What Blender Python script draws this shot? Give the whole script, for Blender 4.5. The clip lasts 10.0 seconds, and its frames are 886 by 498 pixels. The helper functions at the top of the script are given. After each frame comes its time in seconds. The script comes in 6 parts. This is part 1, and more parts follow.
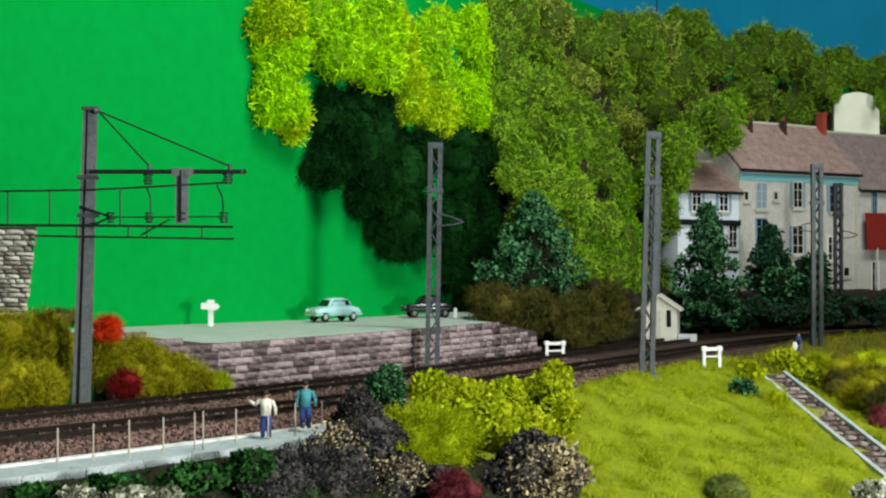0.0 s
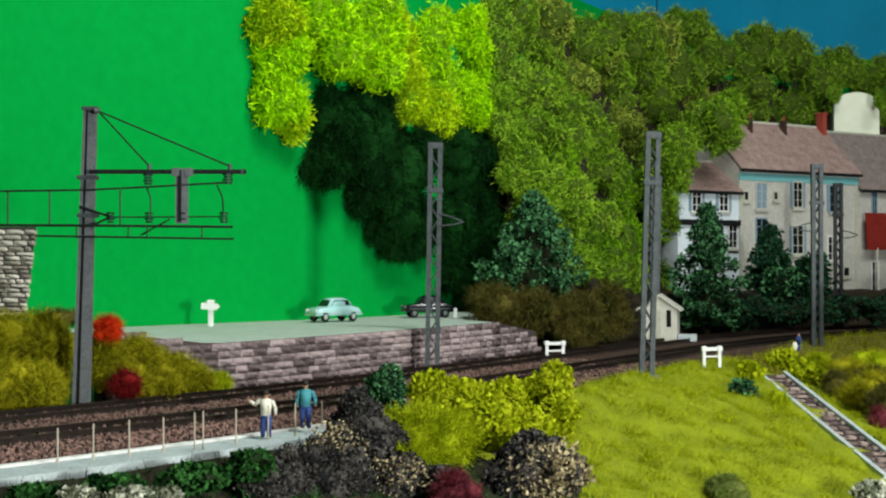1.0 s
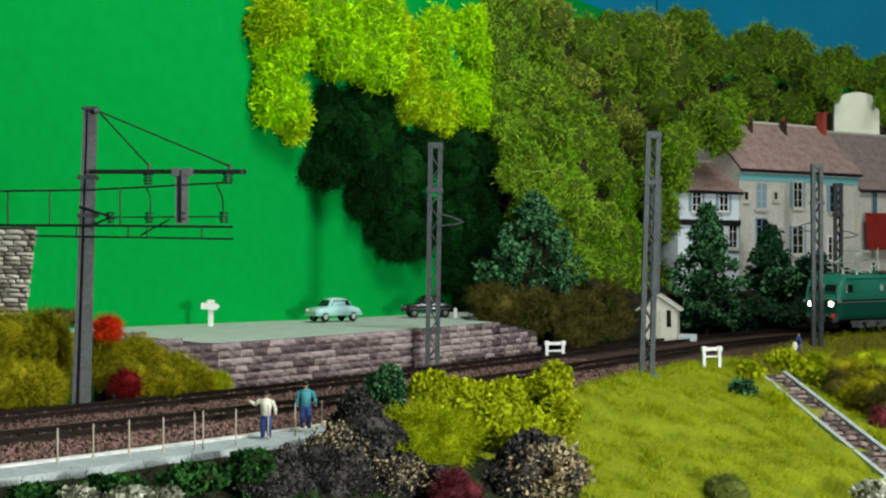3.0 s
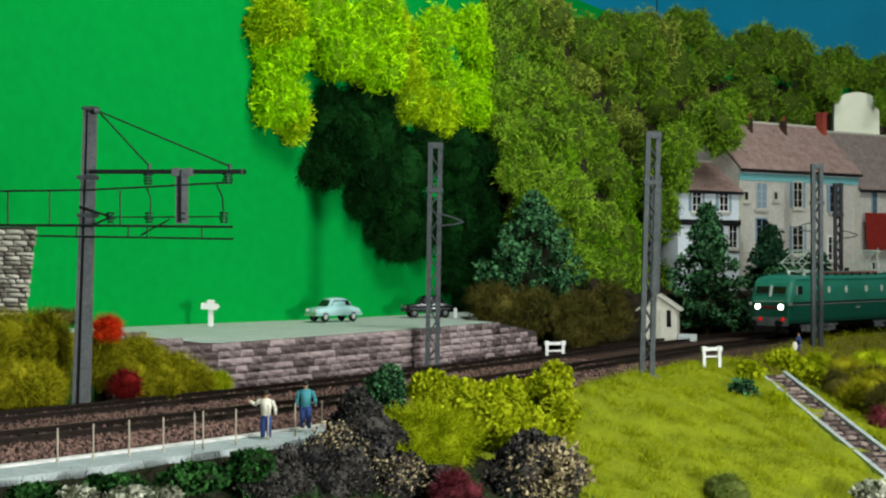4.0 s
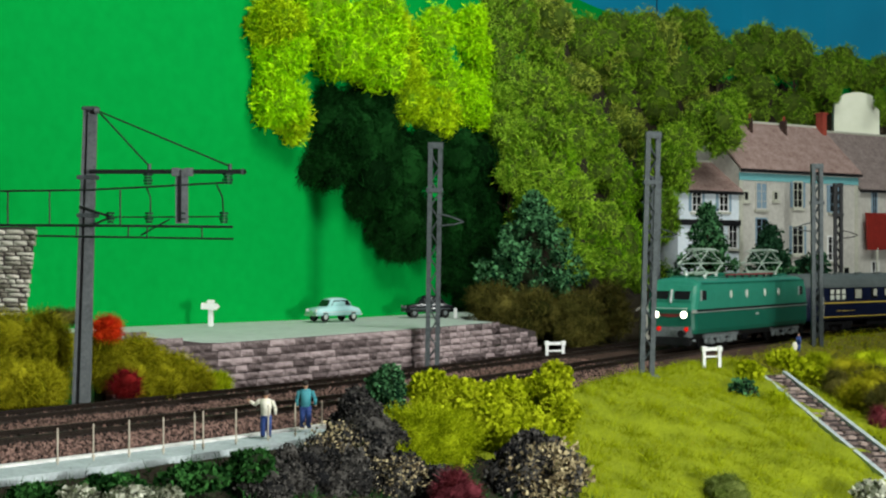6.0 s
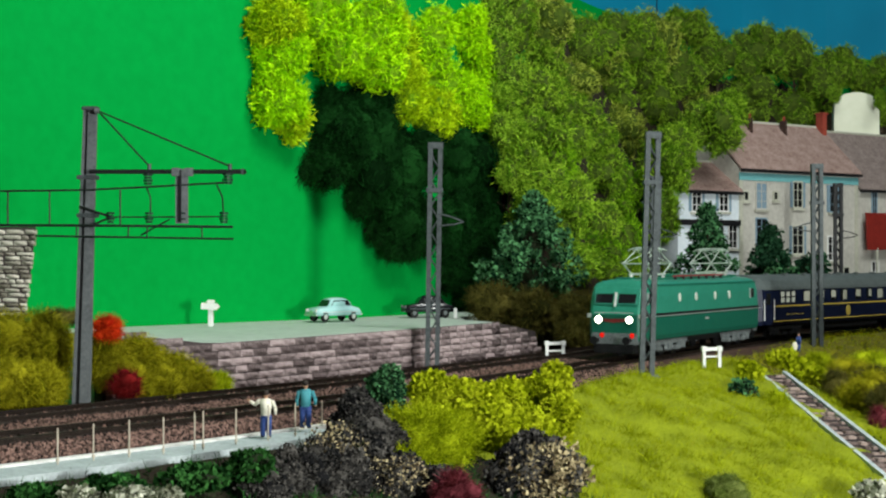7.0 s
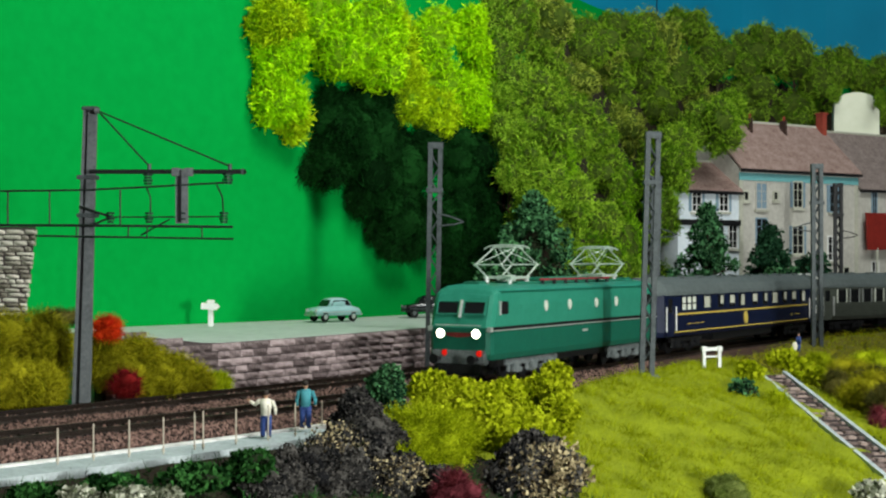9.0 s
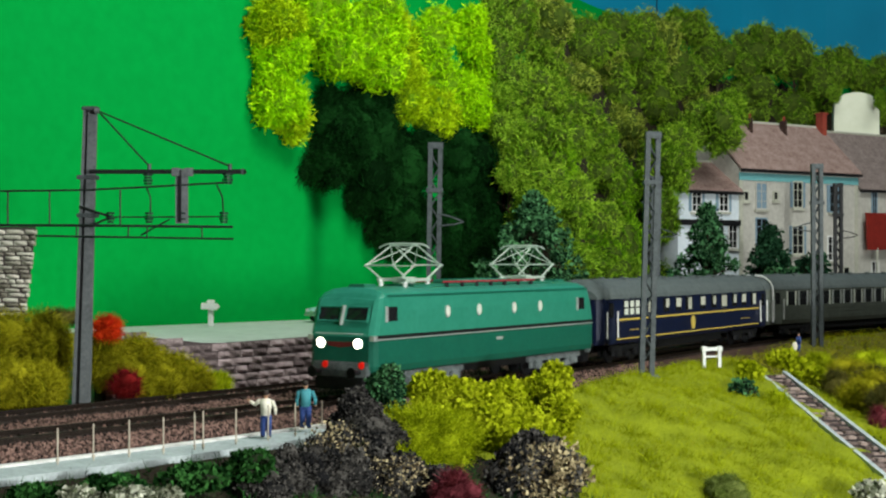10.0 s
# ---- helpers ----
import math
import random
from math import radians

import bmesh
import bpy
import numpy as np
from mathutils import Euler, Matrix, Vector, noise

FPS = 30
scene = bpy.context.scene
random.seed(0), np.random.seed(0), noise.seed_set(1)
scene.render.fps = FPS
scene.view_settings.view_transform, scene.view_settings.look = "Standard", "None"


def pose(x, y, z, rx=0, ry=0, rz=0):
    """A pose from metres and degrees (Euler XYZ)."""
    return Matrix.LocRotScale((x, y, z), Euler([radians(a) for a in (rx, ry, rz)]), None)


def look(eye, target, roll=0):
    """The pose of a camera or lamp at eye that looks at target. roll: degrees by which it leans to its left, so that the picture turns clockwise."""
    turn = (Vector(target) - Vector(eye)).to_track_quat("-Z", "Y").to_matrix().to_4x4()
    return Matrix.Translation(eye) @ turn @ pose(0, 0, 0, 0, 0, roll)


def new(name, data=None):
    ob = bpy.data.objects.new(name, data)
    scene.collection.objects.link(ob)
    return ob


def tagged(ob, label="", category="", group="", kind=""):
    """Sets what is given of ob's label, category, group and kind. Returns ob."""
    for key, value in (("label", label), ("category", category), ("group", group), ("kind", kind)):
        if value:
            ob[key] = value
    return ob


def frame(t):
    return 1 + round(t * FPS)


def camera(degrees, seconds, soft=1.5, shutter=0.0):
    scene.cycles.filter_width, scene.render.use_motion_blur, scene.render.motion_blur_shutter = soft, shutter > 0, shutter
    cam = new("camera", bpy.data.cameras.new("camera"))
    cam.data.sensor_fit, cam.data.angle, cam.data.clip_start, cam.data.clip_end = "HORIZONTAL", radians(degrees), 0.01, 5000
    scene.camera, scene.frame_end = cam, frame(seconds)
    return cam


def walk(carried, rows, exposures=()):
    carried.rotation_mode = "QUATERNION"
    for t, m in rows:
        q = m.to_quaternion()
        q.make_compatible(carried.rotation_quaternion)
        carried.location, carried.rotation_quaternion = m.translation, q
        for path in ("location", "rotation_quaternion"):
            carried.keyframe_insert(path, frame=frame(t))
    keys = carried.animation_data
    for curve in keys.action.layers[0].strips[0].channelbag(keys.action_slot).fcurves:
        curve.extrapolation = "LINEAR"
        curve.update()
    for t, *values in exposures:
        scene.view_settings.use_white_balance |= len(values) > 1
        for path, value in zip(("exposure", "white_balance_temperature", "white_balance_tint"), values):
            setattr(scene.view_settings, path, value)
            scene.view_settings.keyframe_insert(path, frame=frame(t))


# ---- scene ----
# A model railway in 1:87, many places and sizes fitted to the camera's view. Sizes below are metres of the full-size
# railway; K brings them to the size of the model.
K = 1 / 87
cam = camera(35.16, 10.0, soft=2.2, shutter=0.4)
EYE = (0.0, 0.0, 4.966 * K)
VIEW = look(EYE, (0.0, 1.0, 4.966 * K + 0.0072))
walk(cam, [(0.0, VIEW), (10.0, VIEW)],
     exposures=[(0.0, -0.1), (1.0, -0.16), (2.5, -0.31), (5.5, -0.28), (7.0, -0.13), (8.0, -0.19), (10.0, -0.21)])

# ---- world and lamps ----
world = bpy.data.worlds.new("room_light")
scene.world = world
world.use_nodes = True
world.node_tree.nodes["Background"].inputs[0].default_value = (0.75, 0.82, 1.0, 1)
world.node_tree.nodes["Background"].inputs[1].default_value = 0.10


def area_lamp(name, eye, target, w, h, watts, colour):
    d = bpy.data.lights.new(name, "AREA")
    d.shape, d.size, d.size_y, d.energy, d.color = "RECTANGLE", w, h, watts, colour
    ob = new(name, d)
    ob.matrix_world = look(eye, target)
    return ob


area_lamp("front_lamp", (0.565, -0.24, 0.075), (0.0, 0.85, 0.06), 0.07, 0.14, 10.0, (0.95, 1.0, 0.95))
area_lamp("layout_lamp", (0.24, 0.38, 0.68), (0.0, 0.9, 0.15), 0.34, 0.24, 5.2, (0.95, 1.0, 0.95))
area_lamp("ceiling_lamp", (1.0, -0.3, 1.95), (0.1, 1.0, 0.0), 0.6, 0.4, 17, (0.95, 1.0, 0.94))

# ---- materials ----


def ramp(nt, stops):
    r = nt.nodes.new("ShaderNodeValToRGB")
    while len(r.color_ramp.elements) < len(stops):
        r.color_ramp.elements.new(0.5)
    for e, (p, c) in zip(r.color_ramp.elements, stops):
        e.position, e.color = p, (*c, 1)
    return r


def material(name, dark, light, scale=300.0, rough=0.7, metal=0.0, bump=0.2, fine=4.0, glow=0.0, vary="noise", spec=0.3, spread=0.22, plant_spread=0.0):
    """Two-scale noise between two colours, with fine relief. vary: noise, island or object adds a step of colour per piece."""
    m = bpy.data.materials.new(name)
    m.use_nodes = True
    nt = m.node_tree
    b = nt.nodes["Principled BSDF"]
    b.inputs["Roughness"].default_value, b.inputs["Metallic"].default_value = rough, metal
    b.inputs["Specular IOR Level"].default_value = spec
    co = nt.nodes.new("ShaderNodeTexCoord")
    n1, n2 = nt.nodes.new("ShaderNodeTexNoise"), nt.nodes.new("ShaderNodeTexNoise")
    for n, s in ((n1, scale), (n2, scale * fine)):
        n.inputs["Scale"].default_value, n.inputs["Detail"].default_value = s, 4
        nt.links.new(co.outputs["Object"], n.inputs["Vector"])
    mix = nt.nodes.new("ShaderNodeMath")
    mix.operation = "MULTIPLY_ADD"
    mix.inputs[1].default_value = 0.5
    half = nt.nodes.new("ShaderNodeMath")
    half.operation = "MULTIPLY"
    half.inputs[1].default_value = 0.5
    nt.links.new(n2.outputs[0], half.inputs[0])
    nt.links.new(n1.outputs[0], mix.inputs[0])
    nt.links.new(half.outputs[0], mix.inputs[2])
    value = mix.outputs[0]
    if vary != "noise":
        src = nt.nodes.new("ShaderNodeNewGeometry" if vary == "island" else "ShaderNodeObjectInfo")
        rnd = nt.nodes.new("ShaderNodeMath")
        rnd.operation = "MULTIPLY_ADD"
        rnd.inputs[1].default_value = spread * 2
        nt.links.new(src.outputs["Random Per Island" if vary == "island" else "Random"], rnd.inputs[0])
        off = nt.nodes.new("ShaderNodeMath")
        off.operation = "SUBTRACT"
        off.inputs[1].default_value = spread
        nt.links.new(value, rnd.inputs[2])
        nt.links.new(rnd.outputs[0], off.inputs[0])
        value = off.outputs[0]
        if vary == "island":
            whole, shift = nt.nodes.new("ShaderNodeObjectInfo"), nt.nodes.new("ShaderNodeMath")
            shift.operation = "MULTIPLY_ADD"
            shift.inputs[1].default_value = plant_spread
            nt.links.new(whole.outputs["Random"], shift.inputs[0])
            nt.links.new(value, shift.inputs[2])
            value = shift.outputs[0]
            off.inputs[1].default_value = spread + plant_spread / 2
    mid = tuple((a + c) / 2 for a, c in zip(dark, light))
    r = ramp(nt, [(0.28, dark), (0.5, mid), (0.72, light)])
    nt.links.new(value, r.inputs[0])
    nt.links.new(r.outputs[0], b.inputs["Base Color"])
    if bump:
        bp = nt.nodes.new("ShaderNodeBump")
        bp.inputs["Strength"].default_value, bp.inputs["Distance"].default_value = bump, 0.0006
        nt.links.new(n2.outputs[0], bp.inputs["Height"])
        nt.links.new(bp.outputs[0], b.inputs["Normal"])
    if glow:
        b.inputs["Emission Color"].default_value, b.inputs["Emission Strength"].default_value = (*light, 1), glow
    return m


def glass_material(name, tint, rough=0.05):
    m = bpy.data.materials.new(name)
    m.use_nodes = True
    b = m.node_tree.nodes["Principled BSDF"]
    b.inputs["Base Color"].default_value = (*tint, 1)
    b.inputs["Roughness"].default_value = rough
    b.inputs["Specular IOR Level"].default_value = 0.6
    return m


GREEN_WALL = material("green_painted_board", (0.0, 0.265, 0.038), (0.0, 0.335, 0.051), 6, 0.8, bump=0.05, fine=25, spec=0.04)
SKY_WALL = material("blue_painted_wall", (0.0, 0.24, 0.42), (0.0, 0.31, 0.52), 3, 0.7, bump=0.03)
ROOM = material("room_plaster", (0.16, 0.16, 0.15), (0.22, 0.22, 0.2), 2, 0.9, bump=0.05)
CREAM = material("cream_card", (0.84, 0.87, 0.68), (0.93, 0.95, 0.78), 40, 0.8)
EARTH = material("dark_earth", (0.012, 0.009, 0.004), (0.04, 0.03, 0.016), 150, 0.95, bump=0.6)
BALLAST = material("ballast_bed", (0.034, 0.018, 0.012), (0.13, 0.072, 0.053), 700, 0.95, bump=1.0)
PEBBLE = material("ballast_stone", (0.02, 0.012, 0.01), (0.28, 0.165, 0.135), 500, 0.95, vary="island", spread=0.35)
RAIL = material("rusty_rail", (0.012, 0.008, 0.006), (0.035, 0.022, 0.016), 500, 0.55, 0.4)
SLEEPER = material("dark_sleeper", (0.014, 0.009, 0.007), (0.05, 0.033, 0.025), 400, 0.85, vary="object")
STONE = material("dressed_stone", (0.11, 0.08, 0.08), (0.5, 0.39, 0.39), 260, 0.9, bump=0.9, vary="object", spread=0.24)
MORTAR = material("wall_joint", (0.03, 0.022, 0.022), (0.09, 0.07, 0.07), 300, 0.95)
RUBBLE = material("rubble_stone", (0.2, 0.18, 0.14), (0.72, 0.68, 0.58), 260, 0.9, bump=0.8, vary="object", spread=0.3)
CONCRETE = material("pale_concrete", (0.36, 0.41, 0.42), (0.6, 0.66, 0.67), 200, 0.85, bump=0.25)
KERB = material("white_kerb", (0.6, 0.58, 0.55), (0.85, 0.83, 0.8), 300, 0.8)
PLATFORM = material("platform_surface", (0.38, 0.46, 0.4), (0.54, 0.62, 0.55), 90, 0.9, bump=0.2)
MAST = material("grey_painted_steel", (0.038, 0.046, 0.05), (0.1, 0.115, 0.12), 200, 0.55, 0.2)
MAST_LIGHT = material("pale_grey_steel", (0.1, 0.11, 0.115), (0.2, 0.215, 0.225), 200, 0.55, 0.2)
BLACK = material("black_steel", (0.006, 0.006, 0.007), (0.02, 0.02, 0.022), 300, 0.5, 0.2)
WIRE = material("dark_wire", (0.008, 0.012, 0.01), (0.02, 0.028, 0.024), 300, 0.5, 0.3)
PORCELAIN = material("dark_insulator", (0.004, 0.014, 0.01), (0.015, 0.04, 0.03), 300, 0.35)
WHITE = material("white_paint", (0.72, 0.72, 0.7), (0.86, 0.86, 0.84), 300, 0.6)
POST = material("pale_wire_post", (0.42, 0.36, 0.28), (0.6, 0.52, 0.42), 400, 0.6)
LOCO_GREEN = material("loco_green", (0.018, 0.19, 0.122), (0.034, 0.25, 0.17), 120, 0.35, bump=0.05, spec=0.5)
LOCO_DARK = material("loco_dark_green", (0.004, 0.085, 0.055), (0.008, 0.12, 0.075), 120, 0.4, bump=0.05, spec=0.5)
ROOF_GREEN = material("loco_roof_green", (0.012, 0.12, 0.075), (0.03, 0.19, 0.12), 150, 0.5)
GLASS = glass_material("dark_window_glass", (0.012, 0.013, 0.014))
LIT = material("lit_window", (0.55, 0.58, 0.5), (0.8, 0.82, 0.72), 300, 0.4)
CHROME = material("bright_metal", (0.6, 0.62, 0.6), (0.8, 0.82, 0.8), 300, 0.3, 0.6, bump=0.0)
PANTO = material("pantograph_grey", (0.36, 0.45, 0.38), (0.58, 0.67, 0.58), 300, 0.5, 0.2)
DARK_RED = material("dark_red_paint", (0.09, 0.01, 0.01), (0.2, 0.025, 0.022), 200, 0.6)
RED = material("red_paint", (0.35, 0.02, 0.012), (0.6, 0.04, 0.025), 200, 0.5)
LENS = material("lit_headlamp", (1.0, 0.85, 0.6), (1.0, 0.9, 0.72), 50, 0.3, glow=9.0)
RED_LENS = material("red_lens", (0.5, 0.0, 0.0), (0.9, 0.02, 0.01), 50, 0.3, glow=0.35)
BOGIE = material("bogie_grey", (0.06, 0.075, 0.075), (0.2, 0.22, 0.22), 300, 0.7)
BLUE = material("coach_blue", (0.003, 0.006, 0.024), (0.007, 0.012, 0.042), 100, 0.4, bump=0.03, spec=0.4)
GOLD = material("gold_lining", (0.5, 0.36, 0.06), (0.68, 0.52, 0.12), 300, 0.5)
COACH_ROOF = material("coach_roof_grey", (0.075, 0.092, 0.092), (0.12, 0.14, 0.138), 90, 0.7)
COACH_GREY = material("coach_grey_green", (0.075, 0.085, 0.07), (0.13, 0.145, 0.12), 100, 0.4, 0.3)
CREAM_BLIND = material("cream_blind", (0.42, 0.42, 0.34), (0.6, 0.6, 0.5), 300, 0.7, vary="object")
HOUSE_WALL = material("grey_render", (0.42, 0.4, 0.36), (0.62, 0.6, 0.54), 60, 0.9, bump=0.3)
HOUSE_PALE = material("pale_blue_render", (0.6, 0.68, 0.75), (0.78, 0.84, 0.88), 60, 0.9)
ROOF_TILE = material("weathered_roof_tile", (0.22, 0.13, 0.11), (0.5, 0.36, 0.32), 130, 0.9, bump=0.5, vary="object", spread=0.12)
ROOF_GREY = material("grey_roof_tile", (0.16, 0.12, 0.11), (0.36, 0.29, 0.27), 130, 0.9, bump=0.5, vary="object", spread=0.12)
TURQUOISE = material("turquoise_fascia", (0.14, 0.4, 0.42), (0.2, 0.5, 0.52), 200, 0.6)
SHUTTER = material("blue_grey_shutter", (0.16, 0.26, 0.34), (0.26, 0.36, 0.44), 300, 0.6)
BRICK_RED = material("red_brick", (0.25, 0.04, 0.025), (0.42, 0.08, 0.05), 300, 0.9)
CAR_BLUE = material("pale_blue_car_paint", (0.36, 0.62, 0.62), (0.42, 0.7, 0.7), 60, 0.25, bump=0.0, spec=0.6)
CAR_BLACK = material("black_car_paint", (0.006, 0.007, 0.01), (0.012, 0.013, 0.018), 60, 0.25, bump=0.0, spec=0.6)
TYRE = material("black_rubber", (0.008, 0.008, 0.008), (0.02, 0.02, 0.02), 300, 0.8)
HUT = material("cream_hut_wall", (0.5, 0.48, 0.4), (0.68, 0.66, 0.57), 200, 0.85)
SKIN = material("painted_skin", (0.5, 0.27, 0.17), (0.6, 0.34, 0.22), 300, 0.6)
SHIRT = material("cream_shirt", (0.68, 0.64, 0.52), (0.82, 0.78, 0.66), 300, 0.7)
TEAL = material("teal_shirt", (0.04, 0.22, 0.26), (0.07, 0.3, 0.34), 300, 0.7)
JEANS = material("blue_trousers", (0.02, 0.045, 0.17), (0.045, 0.085, 0.28), 300, 0.7)
HAIR = material("dark_hair", (0.02, 0.015, 0.012), (0.05, 0.035, 0.03), 300, 0.7)
BARK = material("bark", (0.03, 0.022, 0.014), (0.09, 0.065, 0.04), 300, 0.95)


def foliage(name, dark, light, spread=0.36, plant_spread=0.12):
    return material(name, dark, light, 32, 0.85, bump=0, vary="island", spec=0.05, spread=spread, plant_spread=plant_spread)


LIME = foliage("lime_lichen", (0.2, 0.5, 0.0), (0.56, 0.97, 0.005))
OLIVE_LIME = foliage("yellow_green_lichen", (0.24, 0.4, 0.0), (0.66, 0.9, 0.01))
MOSS = foliage("moss_lichen", (0.06, 0.16, 0.004), (0.31, 0.53, 0.03))
MOSS_LIGHT = foliage("light_moss_lichen", (0.075, 0.19, 0.006), (0.35, 0.57, 0.035))
MOSS_DARK = foliage("dark_moss_lichen", (0.07, 0.18, 0.006), (0.34, 0.56, 0.04))
MOSS_BROWN = foliage("olive_brown_lichen", (0.12, 0.18, 0.012), (0.48, 0.58, 0.08))
MOSS_FRESH = foliage("fresh_green_lichen", (0.05, 0.165, 0.003), (0.26, 0.52, 0.012))
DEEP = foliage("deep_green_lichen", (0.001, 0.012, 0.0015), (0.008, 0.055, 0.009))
LEAF = foliage("blue_green_leaf", (0.003, 0.022, 0.009), (0.1, 0.28, 0.11), 0.45)
LEAF_DARK = foliage("dark_leaf", (0.004, 0.02, 0.009), (0.03, 0.1, 0.045))
SCRUB = foliage("brown_green_scrub", (0.022, 0.024, 0.004), (0.14, 0.12, 0.026))
MEADOW = foliage("yellow_green_fibre", (0.15, 0.2, 0.0), (0.46, 0.53, 0.012))
HEDGE = foliage("yellow_leaf", (0.19, 0.24, 0.0), (0.47, 0.52, 0.015), 0.25)
OCHRE = foliage("ochre_green_fibre", (0.12, 0.12, 0.002), (0.42, 0.385, 0.015))
HEATHER = foliage("dark_grey_leaf", (0.012, 0.012, 0.013), (0.115, 0.105, 0.095), 0.3)
FLOWER = foliage("dry_cream_leaf", (0.1, 0.07, 0.035), (0.55, 0.45, 0.26))
FLOWER_PALE = foliage("cream_flower", (0.12, 0.14, 0.08), (0.62, 0.62, 0.5))
MAROON = foliage("maroon_fibre", (0.06, 0.008, 0.01), (0.22, 0.045, 0.06))
MAROON_DEEP = foliage("dark_red_fibre", (0.06, 0.004, 0.004), (0.26, 0.015, 0.015))
SCARLET = foliage("scarlet_fibre", (0.4, 0.015, 0.003), (0.85, 0.07, 0.01))
GRASS_DARK = foliage("dark_green_turf", (0.005, 0.03, 0.006), (0.04, 0.14, 0.03))
STEP_STONE = material("brown_step_stone", (0.09, 0.06, 0.055), (0.42, 0.32, 0.28), 300, 0.9, bump=0.8, vary="object", spread=0.3)
OLIVE_GROUND = material("olive_turf", (0.06, 0.055, 0.004), (0.2, 0.18, 0.015), 60, 0.95, bump=0.6, fine=14)
# near-black core: the shade inside leafy crowns is put into its colour
CORE = material("crown_core_shade", (0.008, 0.012, 0.004), (0.02, 0.03, 0.01), 200, 0.95, bump=0.3)
# darker lichen tones that put the shade between strands into the core colour
MOSS_SHADE = material("olive_crown_shade", (0.018, 0.045, 0.003), (0.1, 0.155, 0.01), 300, 0.95, bump=0.5)
LIME_SHADE = material("lime_crown_shade", (0.07, 0.18, 0.0), (0.24, 0.45, 0.002), 300, 0.95, bump=0.5)
MEADOW_GRASS = foliage("short_meadow_fibre", (0.15, 0.19, 0.0), (0.43, 0.48, 0.012), 0.14)
DIM_TUFT = foliage("grey_green_fibre", (0.06, 0.09, 0.012), (0.2, 0.24, 0.06), 0.25)
SOOT_BROWN = material("soot_brown_brick", (0.03, 0.018, 0.014), (0.09, 0.05, 0.04), 300, 0.9)
SHEET_RED = material("dark_red_sheet", (0.16, 0.012, 0.008), (0.28, 0.022, 0.014), 150, 0.7)
CABLE_RED = material("red_cable", (0.22, 0.02, 0.03), (0.36, 0.04, 0.05), 200, 0.6)
MEADOW_GROUND = material("meadow_turf", (0.12, 0.15, 0.0), (0.34, 0.39, 0.01), 60, 0.95, bump=0.6, fine=14)

# ---- tools ----


def part(name, bm, mat, parent=None, label="", smooth=False):
    """Links a bmesh as one mesh object, brought to model size."""
    bmesh.ops.scale(bm, vec=(K, K, K), verts=bm.verts)
    bmesh.ops.recalc_face_normals(bm, faces=bm.faces)
    me = bpy.data.meshes.new(name)
    bm.to_mesh(me)
    bm.free()
    me.materials.append(mat)
    if smooth:
        me.polygons.foreach_set("use_smooth", [True] * len(me.polygons))
    return link(name, me, parent, label)


def link(name, me, parent=None, label=""):
    ob = new(name, me)
    ob.parent = parent
    return tagged(ob, label)


def thing(name, label, category, group="", at=(0, 0, 0), turn=0.0, kind=""):
    ob = new(name)
    ob.empty_display_size = 0.01
    ob.matrix_basis = pose(at[0] * K, at[1] * K, at[2] * K, 0, 0, turn)
    return tagged(ob, label, category, group, kind)


def box(bm, x0, x1, y0, y1, z0, z1, bevel=0.0):
    r = bmesh.ops.create_cube(bm, size=1)
    vs = r["verts"]
    bmesh.ops.scale(bm, vec=(x1 - x0, y1 - y0, z1 - z0), verts=vs)
    bmesh.ops.translate(bm, vec=((x0 + x1) / 2, (y0 + y1) / 2, (z0 + z1) / 2), verts=vs)
    if bevel:
        es = {e for v in vs for e in v.link_edges}
        bmesh.ops.bevel(bm, geom=list(es), offset=bevel, segments=2, affect="EDGES", clamp_overlap=True)
    return bm


def rod(bm, a, b, r, sides=6, r2=None):
    a, b = Vector(a), Vector(b)
    d = b - a
    m = Matrix.Translation((a + b) / 2) @ d.to_track_quat("Z", "Y").to_matrix().to_4x4()
    bmesh.ops.create_cone(bm, cap_ends=True, segments=sides, radius1=r, radius2=r if r2 is None else r2, depth=d.length, matrix=m)
    return bm


def ball(bm, c, r, sub=2, squash=(1, 1, 1)):
    m = Matrix.Translation(c) @ Matrix.Diagonal((*squash, 1))
    bmesh.ops.create_icosphere(bm, subdivisions=sub, radius=r, matrix=m)
    return bm


def loft(bm, rings, caps=True):
    """Skin between rings of points of equal count."""
    vs = [[bm.verts.new(p) for p in ring] for ring in rings]
    n = len(vs[0])
    for a, b in zip(vs, vs[1:]):
        for i in range(n):
            bm.faces.new((a[i], a[(i + 1) % n], b[(i + 1) % n], b[i]))
    if caps:
        bm.faces.new(vs[0][::-1])
        bm.faces.new(vs[-1])
    return bm


def B():
    return bmesh.new()


def one_box(name, mat, parent, x0, x1, y0, y1, z0, z1, bevel=0.0, label=""):
    return part(name, box(B(), x0, x1, y0, y1, z0, z1, bevel), mat, parent, label)


# ---- the line of the near track: distance s runs away from the eye, offset o to the near side ----
S_ALL = np.linspace(-40, 160, 2001)
Q = np.clip(S_ALL, -22, 100) / 50
HEAD = 0.9351 + 0.3498 * Q - 0.1214 * Q ** 2 - 0.4952 * Q ** 3 + 0.1858 * Q ** 4
LINE_X = np.concatenate([[0], np.cumsum(np.cos((HEAD[1:] + HEAD[:-1]) / 2) * 0.1)])
LINE_Y = np.concatenate([[0], np.cumsum(np.sin((HEAD[1:] + HEAD[:-1]) / 2) * 0.1)])
LINE_X, LINE_Y = LINE_X - LINE_X[400] - 3.8071, LINE_Y - LINE_Y[400] + 50.2582


